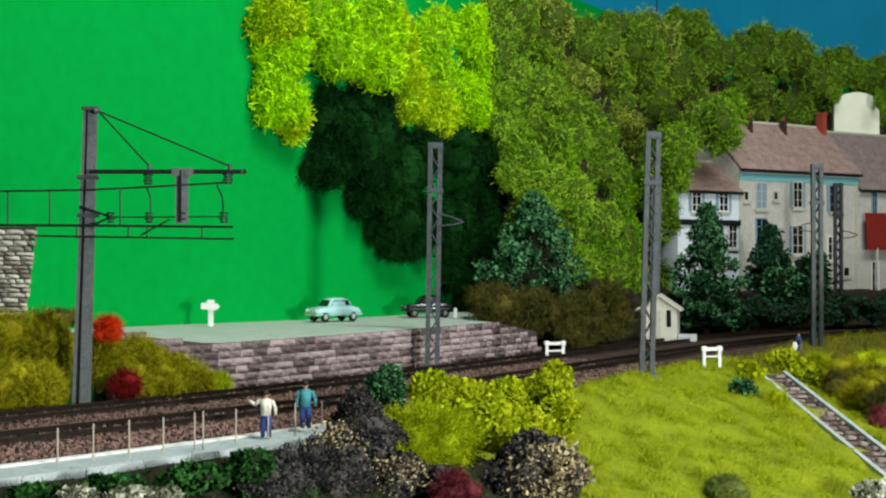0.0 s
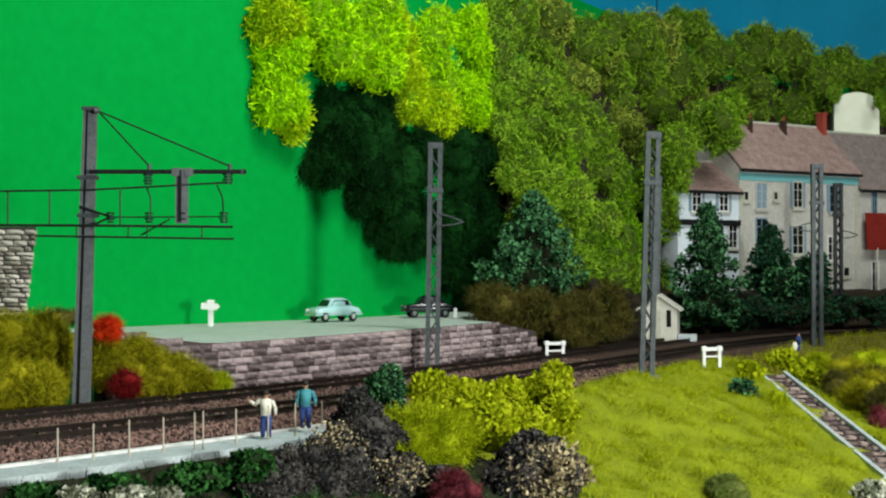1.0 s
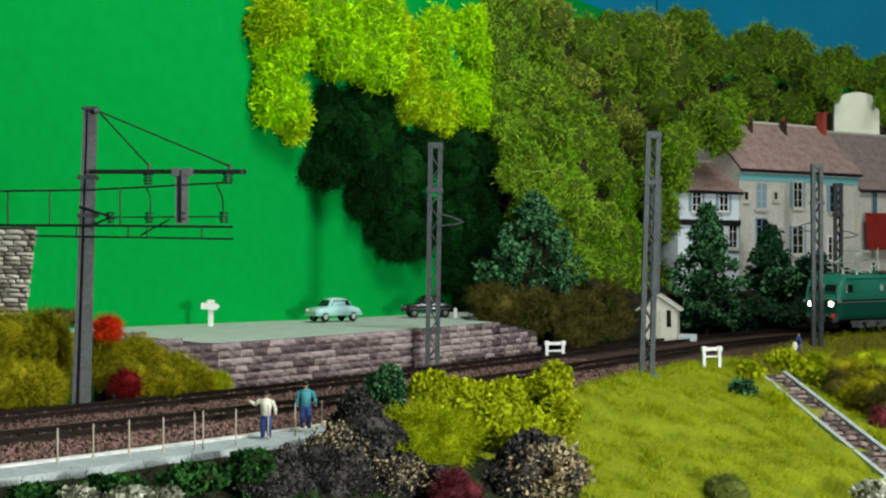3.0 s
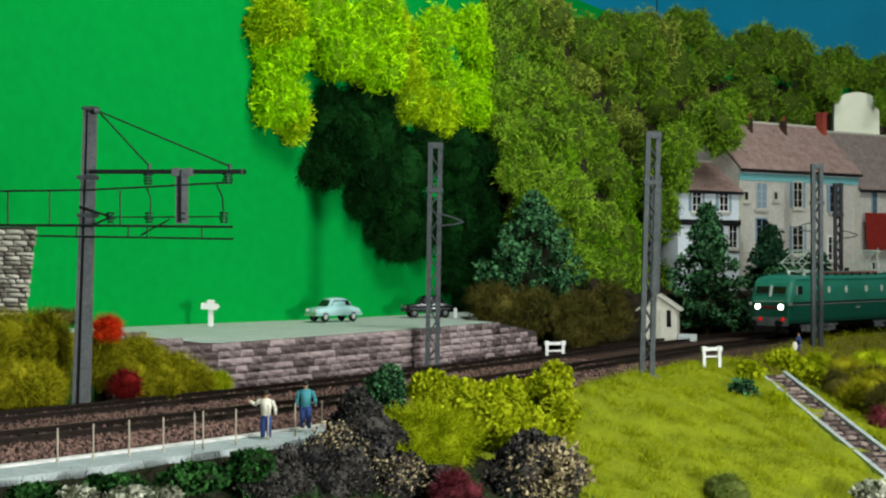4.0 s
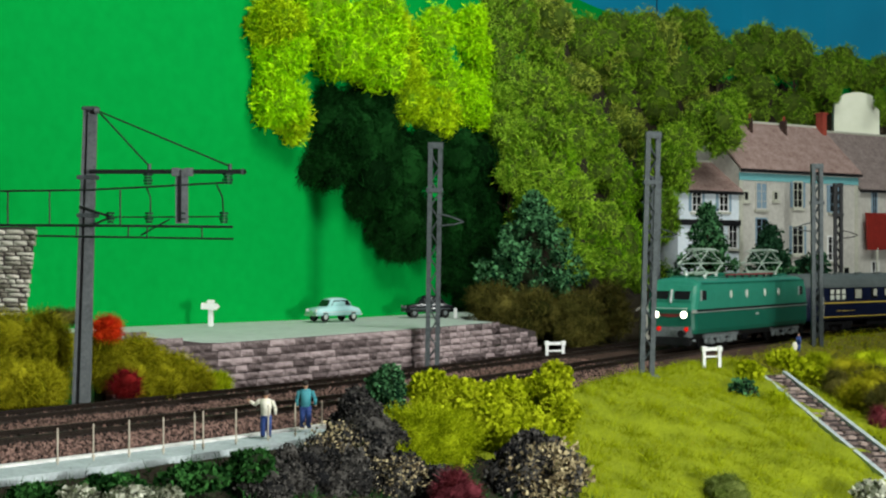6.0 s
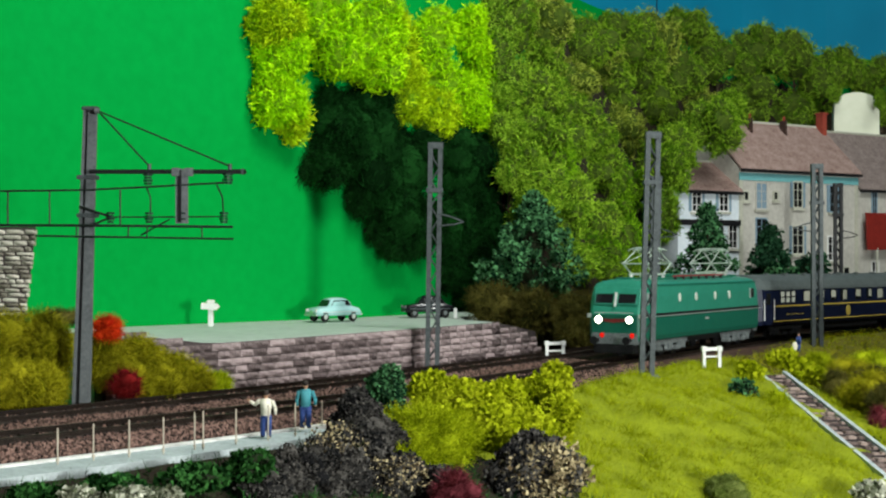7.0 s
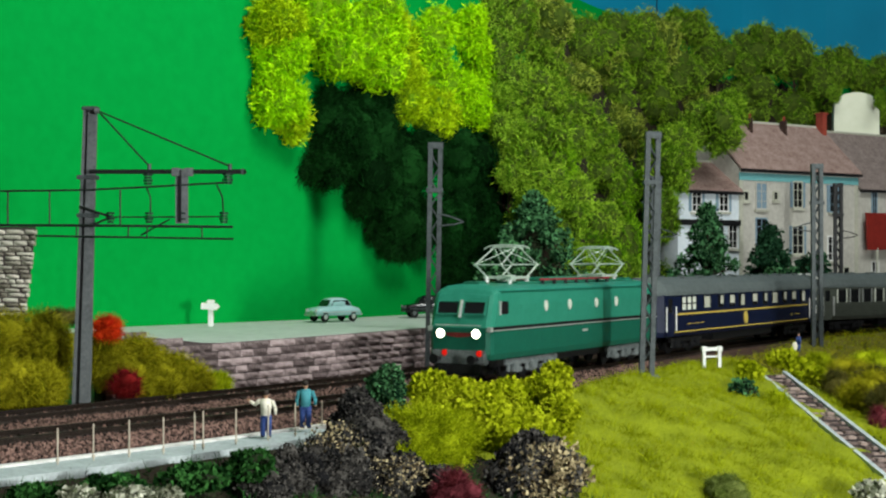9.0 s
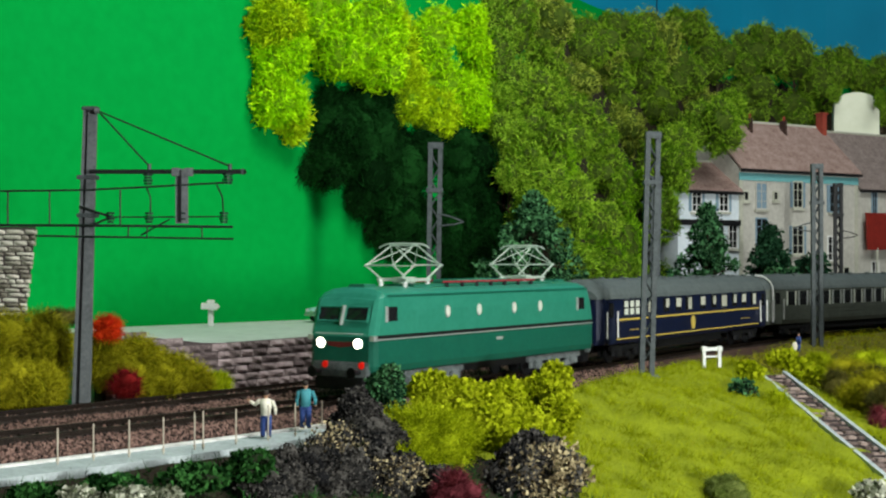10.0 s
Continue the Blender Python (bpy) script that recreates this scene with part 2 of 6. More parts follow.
def on_line(s, o=0.0):
    """Place and heading of the line at distance s, o metres to its near side."""
    h = float(np.interp(s, S_ALL, HEAD))
    return float(np.interp(s, S_ALL, LINE_X)) + math.sin(h) * o, float(np.interp(s, S_ALL, LINE_Y)) - math.cos(h) * o, h


def line_coords(x, y):
    """Distance and offset of many places."""
    x, y = np.asarray(x, float).ravel(), np.asarray(y, float).ravel()
    s, o = np.empty(len(x)), np.empty(len(x))
    for i in range(0, len(x), 2000):
        dx, dy = x[i:i + 2000, None] - LINE_X[None, ::4], y[i:i + 2000, None] - LINE_Y[None, ::4]
        k = np.argmin(dx * dx + dy * dy, axis=1)
        h = HEAD[::4][k]
        r = np.arange(len(k))
        s[i:i + 2000] = S_ALL[::4][k]
        o[i:i + 2000] = dx[r, k] * np.sin(h) - dy[r, k] * np.cos(h)
    return s, o


def smooth_step(a, b, v):
    t = np.clip((v - a) / (b - a), 0, 1)
    return t * t * (3 - 2 * t)


BOARD = [(-60, 26), (-27, 57), (-15.5, 69.5), (-4.6, 80.5), (4, 95), (14, 116), (28, 132), (46, 144), (80, 152), (125, 154)]


def board_gap(x, y):
    """Distance of many places from the green board."""
    best = np.full(len(x), 1e9)
    for (ax, ay), (bx, by) in zip(BOARD, BOARD[1:]):
        dx, dy = bx - ax, by - ay
        t = np.clip(((x - ax) * dx + (y - ay) * dy) / (dx * dx + dy * dy), 0, 1)
        best = np.minimum(best, np.hypot(x - ax - t * dx, y - ay - t * dy))
    return best


def ground_height(x, y):
    """Track bed, embankment in front, wooded hill against the board, shelf of the houses."""
    x, y = np.asarray(x, float).ravel(), np.asarray(y, float).ravel()
    s, o = line_coords(x, y)
    z = np.full(len(s), -0.62)
    ridge = smooth_step(6, 14, s) * (0.62 + 0.25 * smooth_step(33, 40, s)) * (1 - 0.75 * np.exp(-((s - 30.5) / 2.0) ** 2))
    z = z + ridge * smooth_step(2.9, 4.4, o) - 0.31 * np.clip(o - 3.9, 0, 22)
    back = smooth_step(8.6, 10.2, -o) * smooth_step(23, 30, s)
    z = z + back * 1.2
    z = np.where((s > 43) & (o < -9), np.maximum(z, 0.6 + 1.8 * smooth_step(9.5, 11.5, -o)), z)
    hill = 22.0 - 3.0 * board_gap(x, y)
    return np.where((o < -9.5) & (x > 5.0), np.maximum(z, hill * smooth_step(5.0, 7.5, x)), z)


def strip(s0, s1, step, profile):
    """A band along the line: profile is a closed loop of (offset, height)."""
    rings = []
    for s in np.arange(s0, s1 + 1e-6, step):
        rings.append([(*on_line(s, o)[:2], z) for o, z in profile])
    return loft(B(), rings)


# ---- the large structure ----
def sheet(name, mat, x0, x1, y0, y1, n, m, height, kind="structure", label="", category=""):
    xs, ys = np.linspace(x0, x1, n), np.linspace(y0, y1, m)
    gx, gy = np.meshgrid(xs, ys)
    z = height(gx.ravel(), gy.ravel())
    co = np.stack([gx.ravel(), gy.ravel(), z], 1) * K
    i = (np.arange(m - 1)[:, None] * n + np.arange(n - 1)[None]).ravel()
    faces = np.stack([i, i + 1, i + n + 1, i + n], 1)
    me = bpy.data.meshes.new(name)
    me.from_pydata(co.tolist(), [], faces.tolist())
    me.materials.append(mat)
    me.polygons.foreach_set("use_smooth", [True] * len(me.polygons))
    return tagged(new(name, me), label, category, "", kind)


def rough_ground(x, y):
    s, o = line_coords(x, y)
    z = ground_height(x, y)
    lump = np.array([noise.noise((a * 0.5, b * 0.5, 0)) for a, b in zip(x, y)])
    lump2 = np.array([noise.noise((a * 1.7, b * 1.7, 4)) for a, b in zip(x, y)])
    amount = np.where((o > 4.5) | (o < -9.0), 1.0, 0.1)
    return z + amount * (0.3 * lump + 0.15 * lump2)


sheet("ground", EARTH, -60, 130, 8, 150, 300, 260, rough_ground, label="dark earth scenery base under the layout", category="ground")

# room round the layout: table top, walls, ceiling
one = one_box("floor", ROOM, None, -330, 330, -260, 230, -82, -80)
tagged(one, "grey room floor below the layout", "floor", "", "structure")
for n, a in (("wall_back", (-330, 330, 205, 209, -80, 180)), ("wall_front", (-330, 330, -264, -260, -80, 180)),
             ("wall_west", (-334, -330, -260, 209, -80, 180)), ("wall_east", (330, 334, -260, 209, -80, 180))):
    tagged(one_box(n, SKY_WALL if n == "wall_back" else ROOM, None, *a), "plain painted room wall", "wall", "", "structure")
tagged(one_box("ceiling", ROOM, None, -334, 334, -264, 209, 180, 184), "plain grey room ceiling", "ceiling", "", "structure")


def backdrop(name, mat, pts, z0, z1, label, thick=1.0):
    """A standing board along a smoothed line of places."""
    c = [Vector((*p, 0)) for p in pts]
    path = []
    for i in range(len(c) - 1):
        a, b, d, e = c[max(i - 1, 0)], c[i], c[i + 1], c[min(i + 2, len(c) - 1)]
        for k in range(8):
            t = k / 8
            path.append(0.5 * ((2 * b) + (d - a) * t + (2 * a - 5 * b + 4 * d - e) * t * t + (3 * b - a - 3 * d + e) * t ** 3))
    path.append(c[-1])
    rings = []
    for i, p in enumerate(path):
        d = (path[min(i + 1, len(path) - 1)] - path[max(i - 1, 0)]).normalized()
        nrm = Vector((-d.y, d.x, 0)) * thick
        q = p + nrm
        rings.append([(p.x, p.y, z0), (p.x, p.y, z1), (q.x, q.y, z1), (q.x, q.y, z0)])
    return tagged(part(name, loft(B(), rings), mat, smooth=False), label, "backdrop", "", "structure")


backdrop("backdrop", GREEN_WALL, BOARD,
         -6, 25.4, "plain green painted scenery board with soft shadows")
backdrop("backdrop", SKY_WALL, [(-75, 40), (-40, 80), (-14, 110), (14, 140), (50, 160), (130, 168)], -6, 70, "blue painted sky board above the wooded hill")

# ballast and the two tracks
FAR = -4.73
tagged(part("ballast", strip(-24, 150, 1.0, [(2.5, -0.62), (1.55, -0.2), (FAR - 1.7, -0.2), (FAR - 2.6, -0.62), (FAR - 2.6, -1.2), (2.5, -1.2)]), BALLAST),
       "reddish brown ballast bed of the double track", "ballast", "", "structure")


def rails_and_sleepers(name, off):
    t = thing(name, "dark rusty rails on closely laid dark sleepers", "railway track", "tracks")
    for side in (-0.76, 0.76):
        o = off + side
        part("rail", strip(-24, 150, 1.0, [(o - 0.07, -0.19), (o + 0.07, -0.19), (o + 0.03, -0.15), (o + 0.03, -0.05), (o + 0.045, -0.04),
                                            (o + 0.045, 0.0), (o - 0.045, 0.0), (o - 0.045, -0.04), (o - 0.03, -0.05), (o - 0.03, -0.15)]), RAIL, t)
    return t


def sleepers(t, off):
    bm = box(B(), -0.13, 0.13, -1.3, 1.3, -0.14, 0.0, 0.02)
    for y in (-0.76, 0.76):
        box(bm, -0.1, 0.1, y - 0.14, y + 0.14, 0.0, 0.03)
    first = None
    for s in np.arange(-22, 96, 0.62):
        x, y, h = on_line(s, off)
        if first is None:
            ob = part("sleeper", bm, SLEEPER, t)
            first = ob.data
        else:
            ob = link("sleeper", first, t)
        ob.matrix_basis = pose(x * K, y * K, -0.17 * K, 0, 0, math.degrees(h))


track_near, track_far = rails_and_sleepers("railway_track", 0.0), rails_and_sleepers("railway_track", FAR)


def pebbles(name, n, s0, s1, offsets, seed, size=0.08, mat=PEBBLE, label=""):
    rng = np.random.default_rng(seed)
    s, o = rng.uniform(s0, s1, n), rng.uniform(*offsets, n)
    h = np.interp(s, S_ALL, HEAD)
    x, y = np.interp(s, S_ALL, LINE_X) + np.sin(h) * o, np.interp(s, S_ALL, LINE_Y) - np.cos(h) * o
    top = np.interp(o, [FAR - 2.6, FAR - 1.7, 1.55, 2.5], [-0.62, -0.2, -0.2, -0.62])
    base = np.array([(1, 0, 0), (-1, 0, 0), (0, 1, 0), (0, -1, 0), (0, 0, 1), (0, 0, -1)], float)
    tri = np.array([(0, 2, 4), (2, 1, 4), (1, 3, 4), (3, 0, 4), (2, 0, 5), (1, 2, 5), (3, 1, 5), (0, 3, 5)])
    a = rng.uniform(0, 6.28, n)
    sc = size * rng.uniform(0.5, 1.2, (n, 1, 3))
    v = base[None] * sc * rng.uniform(0.7, 1.3, (n, 6, 1))
    c, d = np.cos(a)[:, None], np.sin(a)[:, None]
    v = np.stack([v[:, :, 0] * c - v[:, :, 1] * d, v[:, :, 0] * d + v[:, :, 1] * c, v[:, :, 2] * 0.8], 2)
    v += np.stack([x, y, top + 0.02], 1)[:, None]
    f = (tri[None] + 6 * np.arange(n)[:, None, None]).reshape(-1, 3)
    me = bpy.data.meshes.new(name)
    me.from_pydata((v.reshape(-1, 3) * K).tolist(), [], f.tolist())
    me.materials.append(mat)
    return tagged(new(name, me), label, "ballast", "", "stuff")


for k, (lo, hi, n) in enumerate(((1.25, 2.5, 15000), (FAR + 1.3, -1.3, 12000), (FAR - 2.3, FAR - 1.3, 2000), (-1.2, 1.2, 1500), (FAR - 1.2, FAR + 1.2, 1500))):
    pebbles("ballast_stones", n, -24, 24, (lo, hi), 3 + k, label="loose reddish brown and grey ballast stones")


def meadow(name, s0, s1, o0, o1, mat, label):
    """Turf laid over the embankment."""
    bm = B()
    ss, oo = np.arange(s0, s1 + 0.01, 0.5), np.arange(o0, o1 + 0.01, 0.5)
    pts = np.array([on_line(s, o)[:2] for s in ss for o in oo])
    z = rough_ground(pts[:, 0], pts[:, 1]) + 0.09
    vs = [bm.verts.new((*p, h)) for p, h in zip(pts, z)]
    m = len(oo)
    for i in range(len(ss) - 1):
        for j in range(m - 1):
            bm.faces.new((vs[i * m + j], vs[i * m + j + 1], vs[(i + 1) * m + j + 1], vs[(i + 1) * m + j]))
    return tagged(part(name, bm, mat, smooth=True), label, "meadow", "", "structure")


meadow("meadow", -1, 27.5, 3.7, 16, MEADOW_GROUND, "yellow-green turf of the railway embankment")
meadow("meadow", 27.5, 56, 3.7, 16, OLIVE_GROUND, "olive-brown turf beside the stairs")

# walkway with its white kerb beside the near track
tagged(part("walkway", strip(-24, -4.2, 0.6, [(4.25, -0.52), (2.75, -0.5), (2.75, -1.6), (4.25, -1.6)]), CONCRETE),
       "pale grey concrete walkway beside the ballast", "walkway", "", "structure")
tagged(part("kerb", strip(-24, -3.6, 0.6, [(2.74, -0.43), (2.56, -0.42), (2.56, -1.2), (2.74, -1.2)]), KERB),
       "thin white kerb along the walkway", "kerb", "", "structure")

# the raised yard above the far track
WALL_O, YARD_Z = FAR - 2.75, 1.62


def yard_top(s):
    """The yard is level and climbs a little at its near end."""
    return YARD_Z + max(0.0, 1.2 - s) / 5.8 * 0.68


def yard():
    front = [(*on_line(v, WALL_O - 0.15)[:2], yard_top(v)) for v in np.arange(-4.6, 24.01, 1.3)]
    ring = [(-20.5, 63.6, 1.7), (-17.0, 58.0, 1.9)] + front + [(*on_line(26, WALL_O - 4)[:2], YARD_Z), (5.5, 96.0, YARD_Z), (4, 94.6, YARD_Z), (-4.6, 80.3, YARD_Z), (-15.5, 69.3, YARD_Z)]
    bm = B()
    top = [bm.verts.new(p) for p in ring]
    bot = [bm.verts.new((x, y, -1.0)) for x, y, _ in ring]
    face = bm.faces.new(top)
    n = len(ring)
    for i in range(n):
        bm.faces.new((top[i], bot[i], bot[(i + 1) % n], top[(i + 1) % n]))
    bmesh.ops.triangulate(bm, faces=[face])
    return tagged(part("yard", bm, PLATFORM), "flat pale grey yard above the stone wall", "yard", "", "structure")


yard()


# ---- vegetation ----
def mesh_of(name, v, f, mat, parent, label=""):
    me = bpy.data.meshes.new(name)
    me.vertices.add(len(v))
    me.vertices.foreach_set("co", (v * K).astype(np.float32).ravel())
    k = f.shape[1]
    me.loops.add(f.size)
    me.loops.foreach_set("vertex_index", f.astype(np.int32).ravel())
    me.polygons.add(len(f))
    me.polygons.foreach_set("loop_start", (np.arange(len(f)) * k).astype(np.int32))
    me.update()
    me.validate()
    me.materials.append(mat)
    return link(name, me, parent, label)


def unit(v):
    return v / np.maximum(np.linalg.norm(v, axis=-1, keepdims=True), 1e-9)


def shell_points(rng, blobs, n, inner=0.72):
    """Places and outward directions in the shells of some ellipsoids (x, y, z, rx, ry, rz)."""
    b = np.array(blobs, float)
    w = (b[:, 3] * b[:, 5]) ** 1.0 + b[:, 3] * b[:, 4]
    k = rng.choice(len(b), n, p=w / w.sum())
    d = unit(rng.normal(size=(n, 3)))
    r = rng.uniform(inner, 1.04, (n, 1))
    p = b[k, :3] + d * r * b[k, 3:]
    return p, unit(d / b[k, 3:])


def leaves(rng, p, out, size, droop=0.0):
    """Small folded leaves, two triangles each."""
    n = len(p)
    a = unit(rng.normal(size=(n, 3)) + out * 0.5 + np.array([0, 0, -droop]))
    side = unit(np.cross(a, rng.normal(size=(n, 3))))
    up = np.cross(a, side)
    l = size * rng.uniform(0.4, 1.7, (n, 1))
    w = l * rng.uniform(0.28, 0.45, (n, 1))
    v = np.stack([p, p + a * l * 0.55 + side * w + up * w * 0.3, p + a * l, p + a * l * 0.5 - side * w + up * w * 0.3], 1)
    return v.reshape(-1, 3), np.arange(n * 4).reshape(n, 4)


def strands(rng, p, out, length, width, segs=4, curl=0.9, fall=0.0, taper=0.6):
    """Curled ribbons, as of lichen or fibre."""
    n = len(p)
    d = unit(out * 0.9 + rng.normal(size=(n, 3)) * 0.7)
    side = unit(np.cross(d, rng.normal(size=(n, 3))))
    l = length * rng.uniform(0.5, 1.3, (n, 1)) / segs
    rows, c = [], p.copy()
    for i in range(segs + 1):
        w = width * (1 - taper * i / segs)
        rows += [c - side * w, c + side * w]
        d = unit(d + rng.normal(size=(n, 3)) * curl * 0.5 + np.array([0, 0, -fall]))
        c = c + d * l
    v = np.stack(rows, 1).reshape(-1, 3)
    q = np.array([(2 * i, 2 * i + 1, 2 * i + 3, 2 * i + 2) for i in range(segs)])
    f = (q[None] + (2 * segs + 2) * np.arange(n)[:, None, None]).reshape(-1, 4)
    return v, f


def tufts(rng, p, out, size, width, forks=4):
    """Forked twigs of lichen: some curled branches from one root each."""
    n = len(p)
    d = unit(out + rng.normal(size=(n, 3)) * 0.35)
    root = np.repeat(p, forks, 0)
    way = unit(np.repeat(d, forks, 0) + rng.normal(size=(n * forks, 3)) * 0.55)
    return strands(rng, root, way, size, width, 4, 2.1, 0.0, 0.05)


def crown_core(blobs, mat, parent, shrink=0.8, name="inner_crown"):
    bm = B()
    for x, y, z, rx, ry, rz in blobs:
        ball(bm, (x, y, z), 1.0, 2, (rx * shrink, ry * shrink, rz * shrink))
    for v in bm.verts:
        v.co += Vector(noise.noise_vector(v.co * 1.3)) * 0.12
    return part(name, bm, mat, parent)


def lumps(rng, x, y, z, rx, ry, rz, n, ratio=0.5):
    """An uneven crown: lumps spread through an ellipsoid."""
    m = 0.72 if n < 20 else 0.5
    out = [(x, y, z, rx * m, ry * m, rz * m)]
    for i in range(n):
        d = unit(rng.normal(size=3))
        q = ratio * (rng.uniform(0.7, 1.15) if n < 20 else rng.uniform(0.5, 1.35))
        out.append((x + d[0] * rx * (1 - q * 0.8), y + d[1] * ry * (1 - q * 0.8), z + d[2] * rz * (1 - q * 0.8), rx * q, ry * q, min(rx, rz) * q * 1.05))
    return out


SEED = [100]


def plant(name, x, y, z, w, h, mat, label, category, style="lichen", depth=None, n=5000, size=0.5, group="", lump=7, trunk=0.0, core=CORE, foot=None, ratio=0.5):
    """A plant whose crown is centred at x, y, z with half width w and half height h."""
    SEED[0] += 1
    rng = np.random.default_rng(SEED[0])
    base = z - h - trunk if foot is None else foot
    t = thing(name, label, category, group, (x, y, base))
    d = w * 0.8 if depth is None else depth
    blobs = lumps(rng, 0, 0, z - base, w, d, h, lump, ratio)
    # lichen cores are darker than their strands, as painted shade in the gaps
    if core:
        crown_core(blobs, (LIME_SHADE if mat in (LIME, OLIVE_LIME) else MOSS_SHADE) if style == "lichen" else mat if style in ("hang", "fibre") or mat in (HEDGE, HEATHER) else core, t, 0.84 if style == "lichen" else (0.62 if style == "leaf" and lump > 12 else 0.8))
    if style == "lichen":
        p, o = shell_points(rng, blobs, n, 0.8)
        v, f = tufts(rng, p, o, size, 0.031)
    elif style == "hang":
        p, o = shell_points(rng, blobs, n, 0.75)
        v, f = strands(rng, p, o * 0.6, size * 1.5, size * 0.06, 3, 1.3, 0.3)
    elif style == "fibre":
        p, o = shell_points(rng, blobs, n, 0.8)
        v, f = strands(rng, p, o, size, size * 0.034, 3, 0.8)
    else:
        p, o = shell_points(rng, blobs, n, 0.62)
        v, f = leaves(rng, p, o, size)
    mesh_of("crown", v, f, mat, t)
    if trunk or foot is not None:
        bm = B()
        rod(bm, (0, 0, -0.25), (0.05, 0, max(0.6, (z - base) * 0.9)), 0.16 + 0.03 * h, 7, 0.06)
        for i in range(5):
            a = rng.uniform(0, 6.28)
            zz = (z - base) * rng.uniform(0.35, 0.7)
            rod(bm, (0, 0, zz), (math.cos(a) * w * 0.6, math.sin(a) * d * 0.6, zz + h * 0.4), 0.07, 5, 0.02)
        part("trunk", bm, BARK, t)
    return t


def bush(x, y, z, w, h, mat, label, style="leaf", n=2500, size=0.2, category="bush", name="bush", depth=None, core=CORE, group="", lump=6):
    return plant(name, x, y, z, w, h, mat, label, category, style, depth, n, size, group, lump, 0.0, core)


# lichen trees on the wooded hill
HILL = "lichen trees on the hill"
TONE = random.Random(17)


def hill_tree(x, y, z, w, h, mat, n=820, size=0.62, label="moss-coloured lichen tree on the wooded hill"):
    gz = float(ground_height([x], [y])[0])
    if TONE.random() < 0.4 and mat is not MOSS_DARK:
        mat = MOSS_BROWN if z > 15 else MOSS_FRESH if z < 12 else mat
    return plant("tree", x, y, z, w * 0.95, h * 0.93, mat, label, "tree", "lichen", w * 0.95, n, size, HILL, 6, foot=min(gz, z - h * 0.5) - 0.1, ratio=0.5)


def board_tree(x, y, z, w, h, mat, n, style, size, label):
    """A lichen crown on a twig that is fixed in the green board."""
    t = plant("tree", x, y, z, w, h, mat, label, "tree", style, w * 0.55, n, size, "lichen crowns on the board", 7, ratio=0.5)
    part("twig", rod(B(), (0, 0, h), (-2.4, 2.4, h), 0.16, 7, 0.1), BARK, t)
    return t


